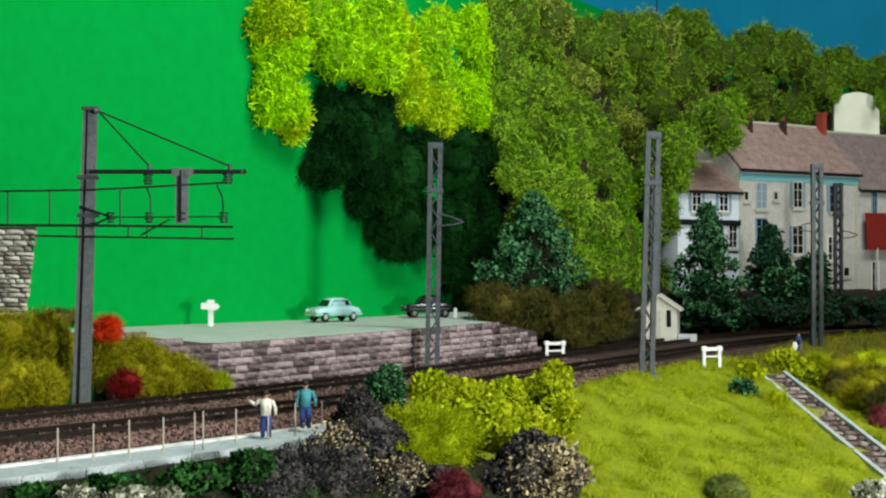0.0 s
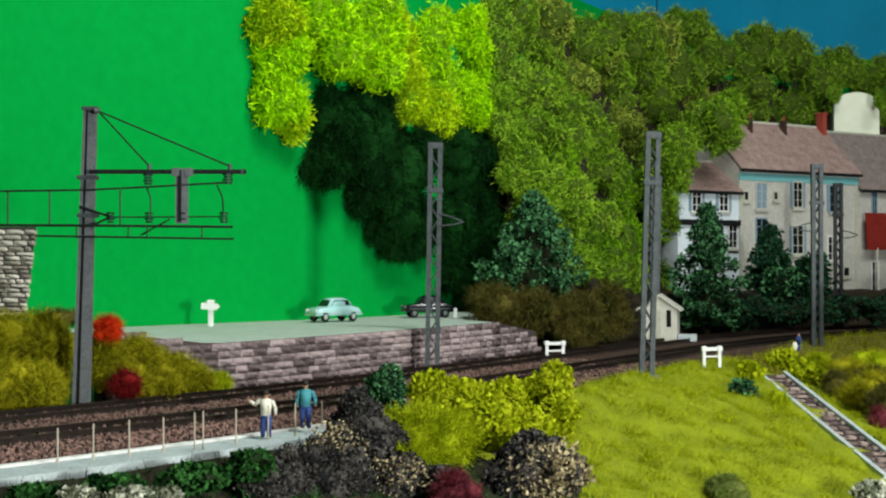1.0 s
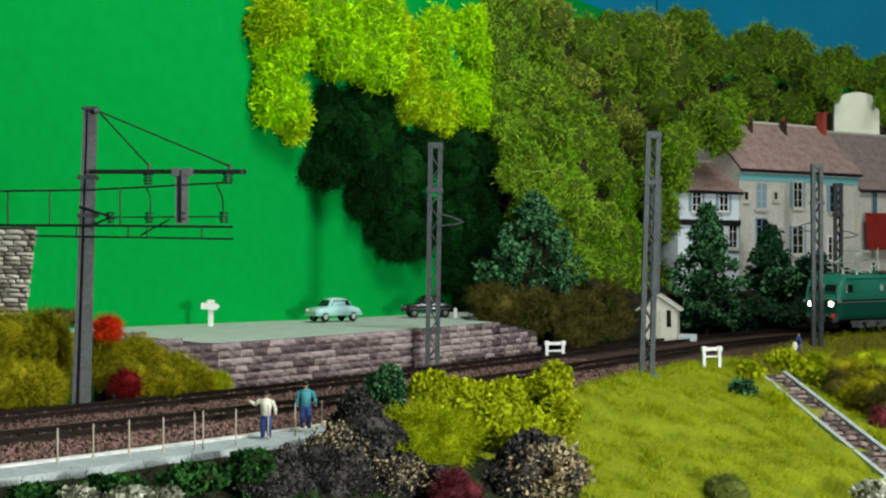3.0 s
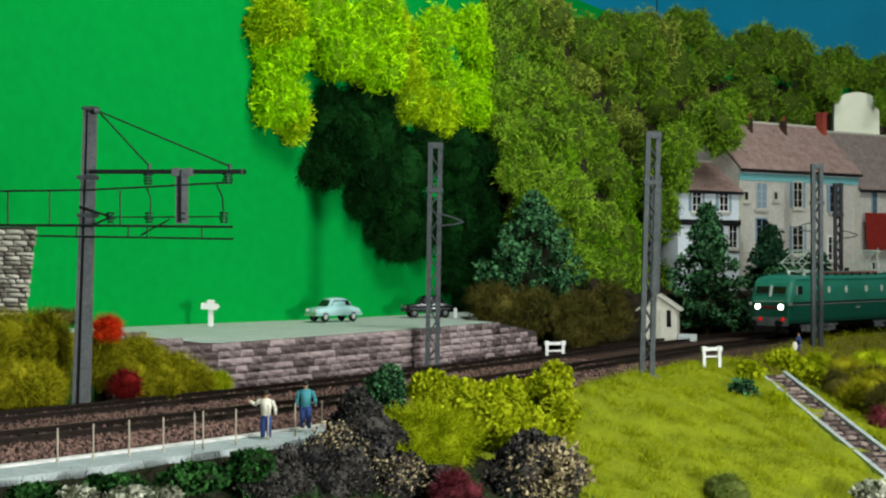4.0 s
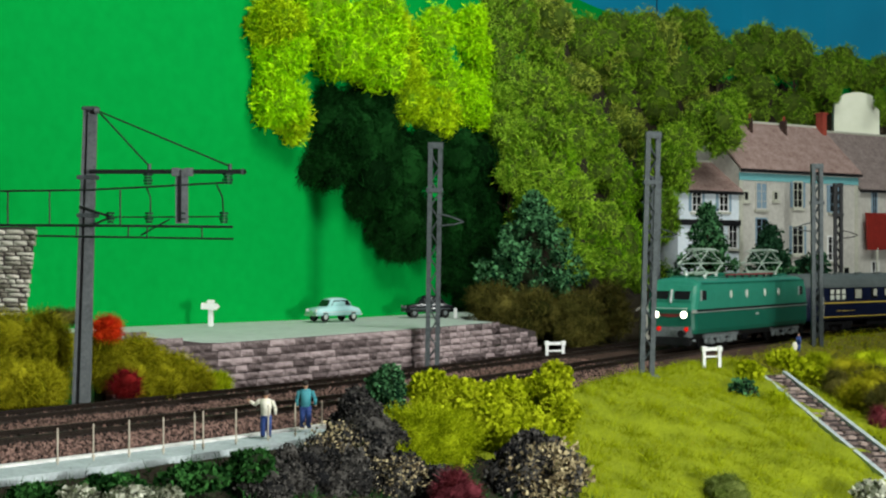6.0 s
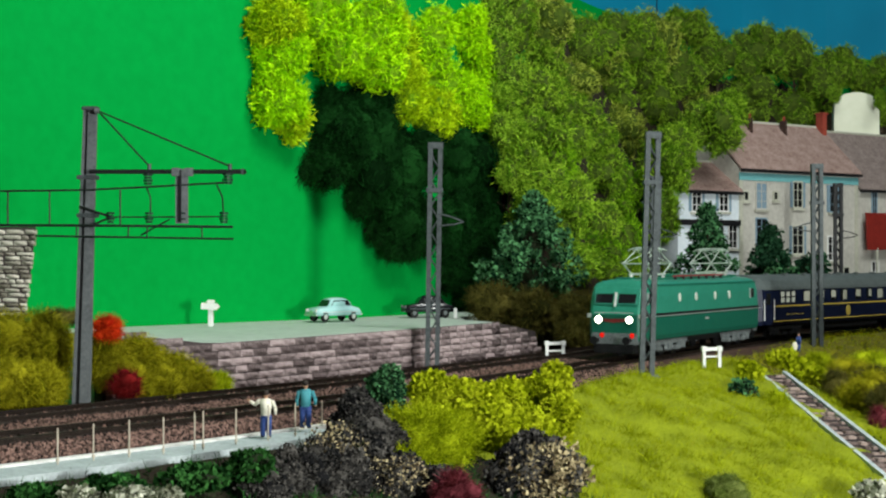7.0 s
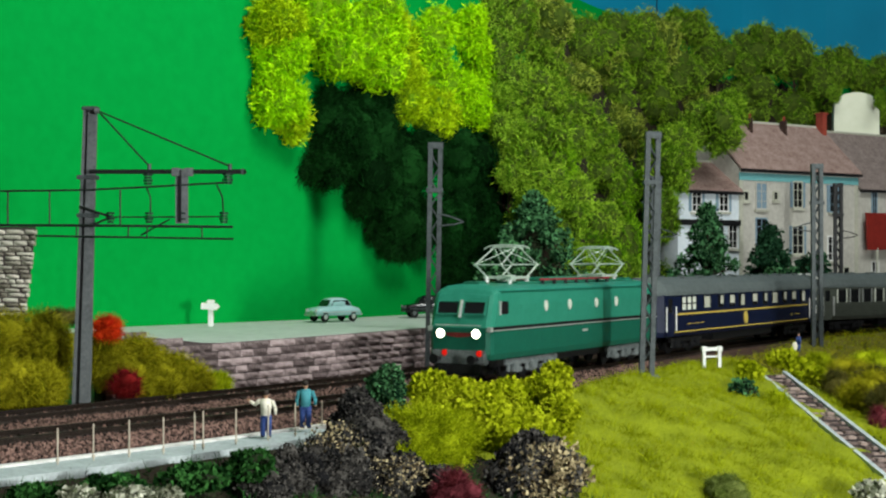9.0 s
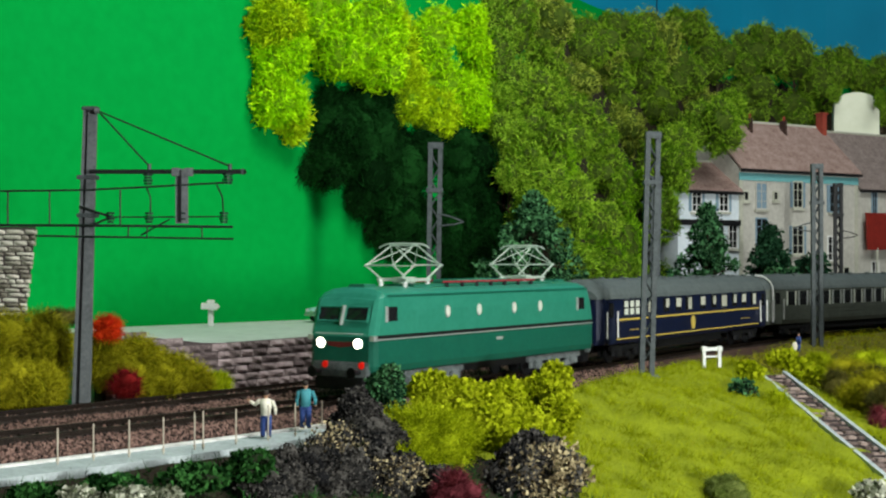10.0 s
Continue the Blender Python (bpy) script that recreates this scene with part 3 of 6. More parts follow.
for a in ((7.28, 99.57, 19.60, 1.93, 2.41, MOSS),
          (7.51, 97.35, 16.33, 1.97, 2.05, MOSS_LIGHT),
          (8.45, 96.79, 12.94, 2.03, 1.96, MOSS),
          (10.76, 101.99, 13.37, 2.06, 1.98, MOSS_LIGHT),
          (6.44, 90.56, 9.68, 1.76, 1.90, MOSS_LIGHT),
          (7.99, 91.54, 7.14, 1.78, 2.22, MOSS),
          (16.93, 117.68, 21.08, 2.62, 2.62, MOSS),
          (12.07, 110.22, 20.50, 2.45, 2.23, MOSS_LIGHT),
          (16.43, 114.18, 13.68, 2.31, 2.40, MOSS),
          (10.69, 95.84, 5.69, 1.86, 2.32, MOSS),
          (13.66, 100.62, 3.70, 1.83, 1.83, MOSS_DARK),
          (17.31, 108.13, 3.60, 1.84, 2.19, MOSS_DARK),
          (8.47, 90.72, 4.56, 1.76, 1.65, MOSS),
          (4.16, 88.81, 13.00, 1.44, 1.72, MOSS),
          (3.84, 89.66, 15.07, 1.30, 1.81, MOSS),
          (3.59, 92.43, 20.61, 1.34, 2.24, MOSS_DARK),
          (4.62, 94.51, 21.34, 2.67, 2.67, MOSS),
          (3.53, 90.93, 17.78, 2.02, 2.76, MOSS_DARK),
          (7.10, 99.81, 21.86, 2.82, 2.62, MOSS),
          (10.68, 107.45, 21.85, 3.26, 3.04, MOSS),
          (14.70, 115.09, 23.28, 3.02, 2.79, MOSS),
          (18.38, 119.36, 23.72, 2.99, 2.89, MOSS_LIGHT),
          (21.40, 122.85, 25.26, 2.23, 2.09, MOSS_DARK),
          (20.47, 121.78, 21.64, 2.85, 2.95, MOSS_DARK),
          (24.93, 126.94, 23.37, 3.18, 2.82, MOSS_DARK),
          (29.50, 131.30, 24.01, 3.08, 3.29, MOSS_DARK),
          (33.66, 134.11, 24.41, 3.36, 3.69, MOSS_DARK),
          (36.64, 136.12, 21.95, 2.64, 3.30, MOSS_DARK),
          (39.02, 137.72, 23.54, 2.50, 2.67, MOSS_DARK),
          (43.59, 140.81, 23.39, 2.73, 2.39, MOSS_DARK),
          (44.31, 141.29, 20.03, 1.60, 2.28, MOSS_DARK),
          (28.26, 130.46, 20.19, 3.16, 2.90, MOSS_DARK),
          (33.33, 133.89, 19.51, 3.25, 2.43, MOSS_DARK),
          (5.08, 92.40, 16.12, 2.17, 2.17, MOSS_LIGHT),
          (8.86, 101.54, 18.05, 2.54, 2.13, MOSS),
          (13.36, 111.65, 18.90, 2.71, 2.35, MOSS),
          (9.90, 101.62, 15.39, 2.87, 2.38, MOSS_LIGHT),
          (17.97, 118.27, 18.29, 2.49, 2.77, MOSS_LIGHT),
          (22.79, 123.68, 18.15, 3.10, 2.60, MOSS),
          (6.21, 92.55, 13.34, 2.32, 1.87, MOSS),
          (14.42, 111.16, 15.24, 2.47, 2.34, MOSS_LIGHT),
          (19.33, 117.83, 14.19, 2.95, 2.76, MOSS),
          (24.77, 124.83, 15.75, 2.62, 2.93, MOSS),
          (4.87, 88.65, 10.66, 1.72, 1.86, MOSS_LIGHT),
          (7.63, 93.91, 11.37, 2.09, 1.82, MOSS_LIGHT),
          (11.36, 101.84, 11.50, 2.39, 2.06, MOSS),
          (8.87, 94.97, 9.53, 2.00, 2.00, MOSS_LIGHT),
          (13.39, 104.84, 10.00, 2.20, 2.20, MOSS),
          (16.69, 112.84, 11.30, 2.28, 2.51, MOSS),
          (5.75, 88.31, 8.14, 1.78, 1.78, MOSS),
          (10.36, 96.35, 7.26, 2.02, 2.26, MOSS_LIGHT),
          (13.16, 101.41, 6.15, 1.97, 2.87, MOSS_LIGHT),
          (16.29, 108.68, 7.11, 1.98, 3.07, MOSS),
          (11.02, 95.36, 4.15, 2.00, 1.93, MOSS),
          (18.47, 112.58, 6.28, 1.82, 3.18, MOSS_DARK)):
    hill_tree(*a)
# crowns before the annex roof, placed to overlap it in the camera's view
for a in ((20.84, 105.00, 14.89, 1.95, 2.21, MOSS), (17.44, 103.00, 13.32, 1.75, 2.29, MOSS_LIGHT), (16.32, 102.00, 11.51, 1.81, 2.47, MOSS),
          (19.75, 106.00, 15.41, 1.93, 2.06, MOSS_DARK), (16.00, 101.00, 7.98, 1.31, 2.45, MOSS_DARK), (21.88, 107.00, 16.37, 1.38, 1.73, MOSS)):
    t = plant("tree", *a, "moss-coloured lichen crown leaning over the annex", "tree", "lichen", None, 720, 0.58, HILL, 6, ratio=0.5)
    part("branch", rod(B(), (0, 0, a[4]), (0.5, 5.0, a[4] - 0.5), 0.12, 7, 0.16), BARK, t)
for a in ((34.96, 125.00, 19.66, 0.61, 0.81, MOSS_DARK), (39.05, 125.00, 19.15, 0.56, 1.01, MOSS_DARK)):
    t = plant("tree", *a, "small dark lichen crown over the cream board", "tree", "lichen", None, 350, 0.35, HILL, 5, ratio=0.5)
    part("branch", rod(B(), (0, 0, a[4]), (0.3, 4.5, a[4] - 0.3), 0.1, 7, 0.14), BARK, t)
# deep green crowns below the lime ones, and some standing in for shade beside them
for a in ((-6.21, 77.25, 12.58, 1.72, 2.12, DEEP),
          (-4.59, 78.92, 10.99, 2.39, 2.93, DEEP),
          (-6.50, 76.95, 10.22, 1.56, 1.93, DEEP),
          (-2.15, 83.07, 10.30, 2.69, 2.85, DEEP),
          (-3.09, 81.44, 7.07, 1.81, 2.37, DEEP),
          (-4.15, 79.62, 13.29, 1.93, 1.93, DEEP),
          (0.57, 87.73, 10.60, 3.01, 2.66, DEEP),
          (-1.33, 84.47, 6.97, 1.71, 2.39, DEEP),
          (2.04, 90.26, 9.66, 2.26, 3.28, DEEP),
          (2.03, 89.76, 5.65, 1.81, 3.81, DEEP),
          # those from x 0.3 to 3.1 here fill a gap that is only shade
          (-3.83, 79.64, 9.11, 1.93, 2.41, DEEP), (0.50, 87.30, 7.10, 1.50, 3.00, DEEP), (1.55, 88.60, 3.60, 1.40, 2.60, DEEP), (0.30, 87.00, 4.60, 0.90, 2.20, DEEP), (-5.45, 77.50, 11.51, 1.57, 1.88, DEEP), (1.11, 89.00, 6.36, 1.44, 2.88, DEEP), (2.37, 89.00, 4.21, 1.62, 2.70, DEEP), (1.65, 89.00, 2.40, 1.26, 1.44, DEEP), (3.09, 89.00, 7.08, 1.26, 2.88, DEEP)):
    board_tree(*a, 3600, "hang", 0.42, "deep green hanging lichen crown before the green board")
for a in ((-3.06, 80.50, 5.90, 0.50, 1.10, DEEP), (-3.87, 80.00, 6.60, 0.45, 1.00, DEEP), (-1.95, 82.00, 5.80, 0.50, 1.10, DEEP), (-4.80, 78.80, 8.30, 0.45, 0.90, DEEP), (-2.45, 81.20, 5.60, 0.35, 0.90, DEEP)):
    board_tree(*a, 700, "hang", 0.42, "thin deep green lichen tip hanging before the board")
# lime crowns
for a in ((-8.80, 74.03, 17.50, 1.44, 1.65, OLIVE_LIME),
          (-8.53, 74.30, 15.44, 1.56, 1.56, LIME),
          (-8.61, 74.22, 13.33, 1.44, 1.35, LIME),
          (-8.04, 75.37, 12.39, 0.85, 1.16, OLIVE_LIME),
          (-6.60, 76.31, 18.19, 1.91, 1.85, LIME),
          (-5.70, 76.60, 16.07, 2.11, 1.70, LIME),
          (-3.95, 78.78, 18.30, 1.97, 2.07, LIME),
          (-3.95, 78.78, 15.75, 1.75, 1.91, LIME),
          (-2.75, 80.88, 17.35, 1.63, 2.29, OLIVE_LIME),
          (-0.65, 84.53, 18.25, 1.88, 1.98, LIME),
          (-2.12, 81.97, 14.53, 1.39, 2.05, OLIVE_LIME),
          (0.03, 85.72, 15.66, 1.91, 2.15, LIME),
          (-0.65, 84.53, 13.81, 1.64, 1.43, OLIVE_LIME),
          (1.83, 88.83, 14.98, 1.51, 2.08, LIME),
          (1.66, 89.11, 19.33, 1.37, 2.34, LIME),
          (2.22, 90.08, 17.30, 1.16, 2.18, LIME)):
    board_tree(*a, 1050, "lichen", 0.62, "bright lime green lichen crown before the green board")

def leafy_tree(x, y, foot, w, h, mat, label, n=150, leaf=0.2, low=0.1, lean=0.0):
    """A tree with open clusters of leaves on limbs, widest below the middle and narrow at the top."""
    SEED[0] += 1
    rng = np.random.default_rng(SEED[0])
    t = thing("tree", label, "tree", "", (x, y, foot))
    u = rng.uniform(low, 1.0, n) ** 0.85
    r = w * np.clip(np.minimum((1.04 - u) * 1.7, 0.55 + u * 1.1), 0.08, 1.0) * rng.uniform(0.02, 1.1, n) ** 0.6
    a = rng.uniform(0, 2 * math.pi, n)
    c = np.stack([np.cos(a) * r + lean * u, np.sin(a) * r * 0.8, u * h], 1)
    limbs = B()
    rod(limbs, (0, 0, -0.4), (lean * 0.8, 0, h * 0.9), 0.17, 7, 0.04)
    for q in c[::2]:
        rod(limbs, (lean * 0.6, 0, max(0.2, q[2] - 0.3 * h * 0.4)), tuple(q), 0.04, 4, 0.015)
    part("trunk", limbs, BARK, t)
    k = np.repeat(np.arange(n), 70)
    d = unit(rng.normal(size=(len(k), 3)))
    size = rng.uniform(0.28, 0.62, n)[k][:, None]
    p = c[k] + d * size * rng.uniform(0.2, 1.0, (len(k), 1)) * np.array([1.0, 1.0, 0.85])
    v, f = leaves(rng, p, d, leaf)
    mesh_of("crown", v, f, mat, t)
    # dark lumps carry the painted shade of the inner crown
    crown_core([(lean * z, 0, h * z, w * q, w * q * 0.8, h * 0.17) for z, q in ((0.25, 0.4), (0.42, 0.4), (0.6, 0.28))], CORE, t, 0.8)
    return t


# leafy trees and scrub behind the tracks
leafy_tree(5.55, 86.00, 0.8, 3.3, 8.1, LEAF, "dark blue-green leafy tree above brown scrub", 190, 0.2, 0.14)
leafy_tree(18.35, 97.00, -0.5, 2.5, 9.1, LEAF, "dark blue-green leafy tree beside the hut", 200, 0.21, 0.06)
leafy_tree(24.1, 103.00, 0.6, 1.9, 6.6, LEAF_DARK, "dark green shrub before the house", 120, 0.24, 0.1)
bush(24.33, 101.00, 3.08, 1.55, 1.43, LEAF, "small mid-green shrub before the house", "leaf", 2500, 0.3)
bush(27.31, 103.00, 3.25, 1.75, 2.08, LEAF_DARK, "dark shrub at the foot of the house", "leaf", 3500, 0.3)
bush(20.45, 100.00, 1.08, 2.42, 1.13, LEAF_DARK, "dark low shrub beside the track", "leaf", 3000, 0.3)
for a in ((3.10, 80.00, 2.34, 1.55, 1.23), (5.11, 81.00, 1.65, 1.96, 1.47), (7.58, 83.00, 1.40, 1.84, 1.61),
          (10.35, 88.00, 1.72, 1.60, 1.71), (7.63, 80.00, 0.72, 1.36, 0.78)):
    bush(*a, SCRUB, "brown-green fibre scrub behind the track", "fibre", 5000, 0.55, "scrub", "scrub", None, CORE, "scrub behind the track")
for a in ((-15.54, 51.00, 1.85, 1.75, 1.61, OCHRE), (-14.30, 50.60, 1.40, 1.15, 1.35, OCHRE), (-14.76, 47.50, 0.72, 1.34, 0.92, OCHRE), (-14.02, 48.60, 0.42, 0.82, 0.75, OCHRE)):
    bush(*a, "ochre-green fibre bush on the bank", "fibre", 9000, 0.4, "bush", "bush", 1.0, CORE, "bushes on the bank", 12)
for a in ((-12.19, 50.80, 1.35, 0.82, 1.07, OCHRE), (-11.42, 51.00, 1.23, 1.03, 0.87, OCHRE), (-10.53, 52.20, 0.83, 1.05, 0.76, OCHRE), (-9.76, 53.20, 0.47, 0.97, 0.56, OCHRE),
          (-9.03, 54.00, 0.14, 0.65, 0.35, MEADOW), (-10.78, 51.40, 0.27, 0.93, 0.42, OCHRE)):
    bush(*a, "ochre-green fibre bush before the stone wall", "fibre", 7000, 0.36, "bush", "bush", 0.65, CORE, "bushes on the bank", 12)
bush(-11.95, 50.20, 2.51, 0.57, 0.53, SCARLET, "scarlet red tuft among the ochre bushes", "fibre", 2200, 0.25, depth=0.5)
bush(-11.41, 49.90, 0.46, 0.73, 0.52, MAROON_DEEP, "dark red tuft beside the mast", "fibre", 2600, 0.25, depth=0.5)
bush(-15.6, 57.50, 2.55, 0.9, 0.42, SCRUB, "low dark green tuft behind the ochre bushes", "fibre", 1800, 0.25)

# embankment in front of the tracks
for a in ((-3.16, 41.60, -0.97, 0.98, 0.98), (-2.48, 42.60, -0.39, 0.90, 1.21), (-4.21, 39.50, -1.12, 0.99, 0.80), (-4.82, 38.00, -1.35, 0.95, 0.58),
          (-2.76, 45.00, 0.18, 0.62, 0.62), (-2.97, 40.00, -1.36, 0.97, 0.97), (-1.39, 41.00, -1.43, 0.99, 0.86), (-0.40, 41.20, -1.75, 0.87, 0.67),
          (-3.26, 43.40, -0.40, 0.42, 0.53), (-2.08, 41.50, -1.09, 0.84, 1.01), (-1.65, 43.40, -0.58, 0.53, 0.70)):
    bush(*a, HEATHER, "dark grey heather bush with pale tips", "leaf", 11000, 0.09, "bush", "bush", None, CORE, "heather bushes", 12)
for a in ((-3.03, 40.80, -0.99, 1.57, 1.32), (-1.38, 40.60, -1.45, 1.48, 0.66)):
    bush(*a, FLOWER, "scattered dry cream leaves on the heather", "leaf", 700, 0.085, "dry leaves", "dry_leaves", None, None)
for a in ((2.48, 43.50, -1.74, 1.09, 1.02), (3.57, 44.00, -1.99, 1.03, 0.89), (3.02, 45.00, -1.24, 0.91, 0.62)):
    bush(*a, HEATHER, "dark heather bush under dry cream leaves", "leaf", 8000, 0.12, "bush", "bush", None, CORE, "heather bushes", 12)
bush(2.90, 43.20, -1.60, 1.66, 1.08, FLOWER, "dry cream leaves over a dark bush", "leaf", 2000, 0.12, "dry leaves", "dry_leaves", None, None)
bush(0.29, 40.00, -1.72, 0.78, 0.56, MAROON, "maroon fibre tuft in the embankment", "fibre", 3500, 0.26)
bush(-1.79, 47.00, 0.57, 0.76, 0.87, LEAF, "blue-green leafy bush beside the track", "leaf", 9000, 0.1, lump=12)
for a in ((-0.27, 47.80, 0.40, 0.89, 0.66), (0.89, 48.00, 0.19, 1.01, 0.81), (2.08, 48.50, -0.06, 0.94, 0.82), (1.63, 47.00, -0.76, 1.14, 0.87), (4.22, 52.00, 0.32, 0.67, 0.80),
          (3.52, 51.00, -0.11, 0.82, 0.82), (2.82, 47.80, -0.95, 1.06, 0.89), (4.16, 50.00, -0.72, 0.69, 1.05), (0.49, 47.00, -0.38, 0.87, 0.68)):
    bush(*a, HEDGE, "yellow-green leafy hedge bush on the embankment", "leaf", 7000, 0.14, "bush", "bush", None, CORE, "hedge bushes", 12)
for a in ((-0.88, 44.60, -0.73, 1.12, 0.99), (0.11, 44.60, -1.00, 1.08, 0.99), (-1.13, 43.50, -1.30, 0.79, 0.62)):
    bush(*a, MEADOW, "yellow-green fibre bush on the embankment", "fibre", 7000, 0.4, "bush", "bush", None, CORE, "fibre bushes", 10)
bush(13.39, 63.00, -1.10, 0.71, 0.71, LEAF, "small blue-green tuft on the meadow", "leaf", 1500, 0.16)
bush(9.71, 47.50, -2.86, 0.86, 0.50, DIM_TUFT, "dim grey-green tuft in the meadow", "fibre", 4000, 0.22)


# ---- the train ----
def prism(bm, pts, y0, y1):
    """An outline in x, z, extruded across y."""
    return loft(bm, [[(x, y0, z) for x, z in pts], [(x, y1, z) for x, z in pts]])


def disc(bm, x, y, z, r, depth, axis="y", sides=16):
    d = Vector((0, depth, 0)) if axis == "y" else Vector((depth, 0, 0))
    c = Vector((x, y, z))
    return rod(bm, c - d / 2, c + d / 2, r, sides)


def bogie(parent, x, wheels, half=1.05, steel=None, label="grey bogie side frames"):
    b = part("bogie", B_bogie(x, wheels, half), steel or BOGIE, parent, label)
    for wx in wheels:
        for y in (-0.76, 0.76):
            bm = disc(B(), x + wx, y, 0.5, 0.5, 0.12, "y", 20)
            part("wheel", bm, BLACK, b)
    return b


def B_bogie(x, wheels, half):
    bm = B()
    e = max(wheels) + 0.75
    for side in (-1, 1):
        y0, y1 = sorted((side * half, side * (half + 0.2)))
        box(bm, x - e, x + e, y0, y1, 0.62, 0.86, 0.04)
        for w in wheels:
            box(bm, x + w - 0.24, x + w + 0.24, y0, side * (half + 0.28) if side > 0 else y1, 0.34, 0.72, 0.05)
            for d in (-0.42, 0.42):
                rod(bm, (x + w + d, side * (half + 0.12), 0.35), (x + w + d, side * (half + 0.12), 0.8), 0.1, 8)
        for d in (-e * 0.5, e * 0.5, 0):
            box(bm, x + d - 0.3, x + d + 0.3, y0, y1, 0.28, 0.5, 0.03)
    box(bm, x - 0.4, x + 0.4, -half, half, 0.5, 0.85)
    return bm


def disc_z(bm, x, y, z, r, h):
    return rod(bm, (x, y, z), (x, y, z + h), r, 10)


def pantograph(parent, x, z):
    bm = box(B(), x - 0.85, x + 0.85, -0.68, -0.56, z + 0.14, z + 0.26, 0.02)
    box(bm, x - 0.85, x + 0.85, 0.56, 0.68, z + 0.14, z + 0.26, 0.02)
    for dx in (-0.6, 0.6):
        box(bm, x + dx - 0.06, x + dx + 0.06, -0.6, 0.6, z + 0.15, z + 0.25)
    box(bm, x - 0.5, x + 0.5, -0.25, 0.25, z + 0.06, z + 0.3, 0.05)
    t = part("pantograph", bm, PANTO, parent, "pale grey raised diamond pantograph")
    for sx in (-1, 1):
        for y in (-0.62, 0.62):
            bm = rod(B(), (x + sx * 0.6, y, z + 0.2), (x + sx * 1.62, y, z + 0.75), 0.04)
            ball(bm, (x + sx * 1.62, y, z + 0.75), 0.065, 1)
            part("lower_arm", bm, PANTO, t)
            part("upper_arm", rod(B(), (x + sx * 1.62, y, z + 0.75), (x + sx * 0.12, y * 0.85, z + 1.5), 0.028), PANTO, t)
            part("diagonal_stay", rod(B(), (x + sx * 1.6, -y, z + 0.76), (x + sx * 0.15, y * 0.84, z + 1.5), 0.016), PANTO, t)
            for k in range(3):
                if k == 0:
                    bm = B()
                disc_z(bm, x + sx * 0.75, y * 0.9, z - 0.1 + k * 0.08, 0.1, 0.05)
            rod(bm, (x + sx * 0.75, y * 0.9, z - 0.14), (x + sx * 0.75, y * 0.9, z + 0.2), 0.05, 8)
            part("insulator", bm, WHITE, t)
        part("knee_tube", rod(B(), (x + sx * 1.62, -0.7, z + 0.75), (x + sx * 1.62, 0.7, z + 0.75), 0.032), PANTO, t)
        part("head_tube", rod(B(), (x + sx * 0.12, -0.55, z + 1.5), (x + sx * 0.12, 0.55, z + 1.5), 0.028), PANTO, t)
        part("link_rod", rod(B(), (x + sx * 1.62, 0.0, z + 0.75), (x, 0.0, z + 0.72), 0.018), PANTO, t)
    for dx in (-0.28, 0.28):
        rings = []
        for i in range(13):
            a = -1 + i / 6
            c = (x + dx, a * 0.95, z + 1.58 - 0.16 * a ** 4)
            rings.append([(c[0] + 0.035 * math.cos(q), c[1], c[2] + 0.035 * math.sin(q)) for q in np.linspace(0, 5.24, 6)])
        part("collector_bow", loft(B(), rings), PANTO, t)
    return t


def front_x(z, end):
    """Rake of the cab front: upright below the windows, leaning back above."""
    return end - max(0.0, z - 2.35) * 0.32 - max(0.0, 1.2 - z) * 0.15


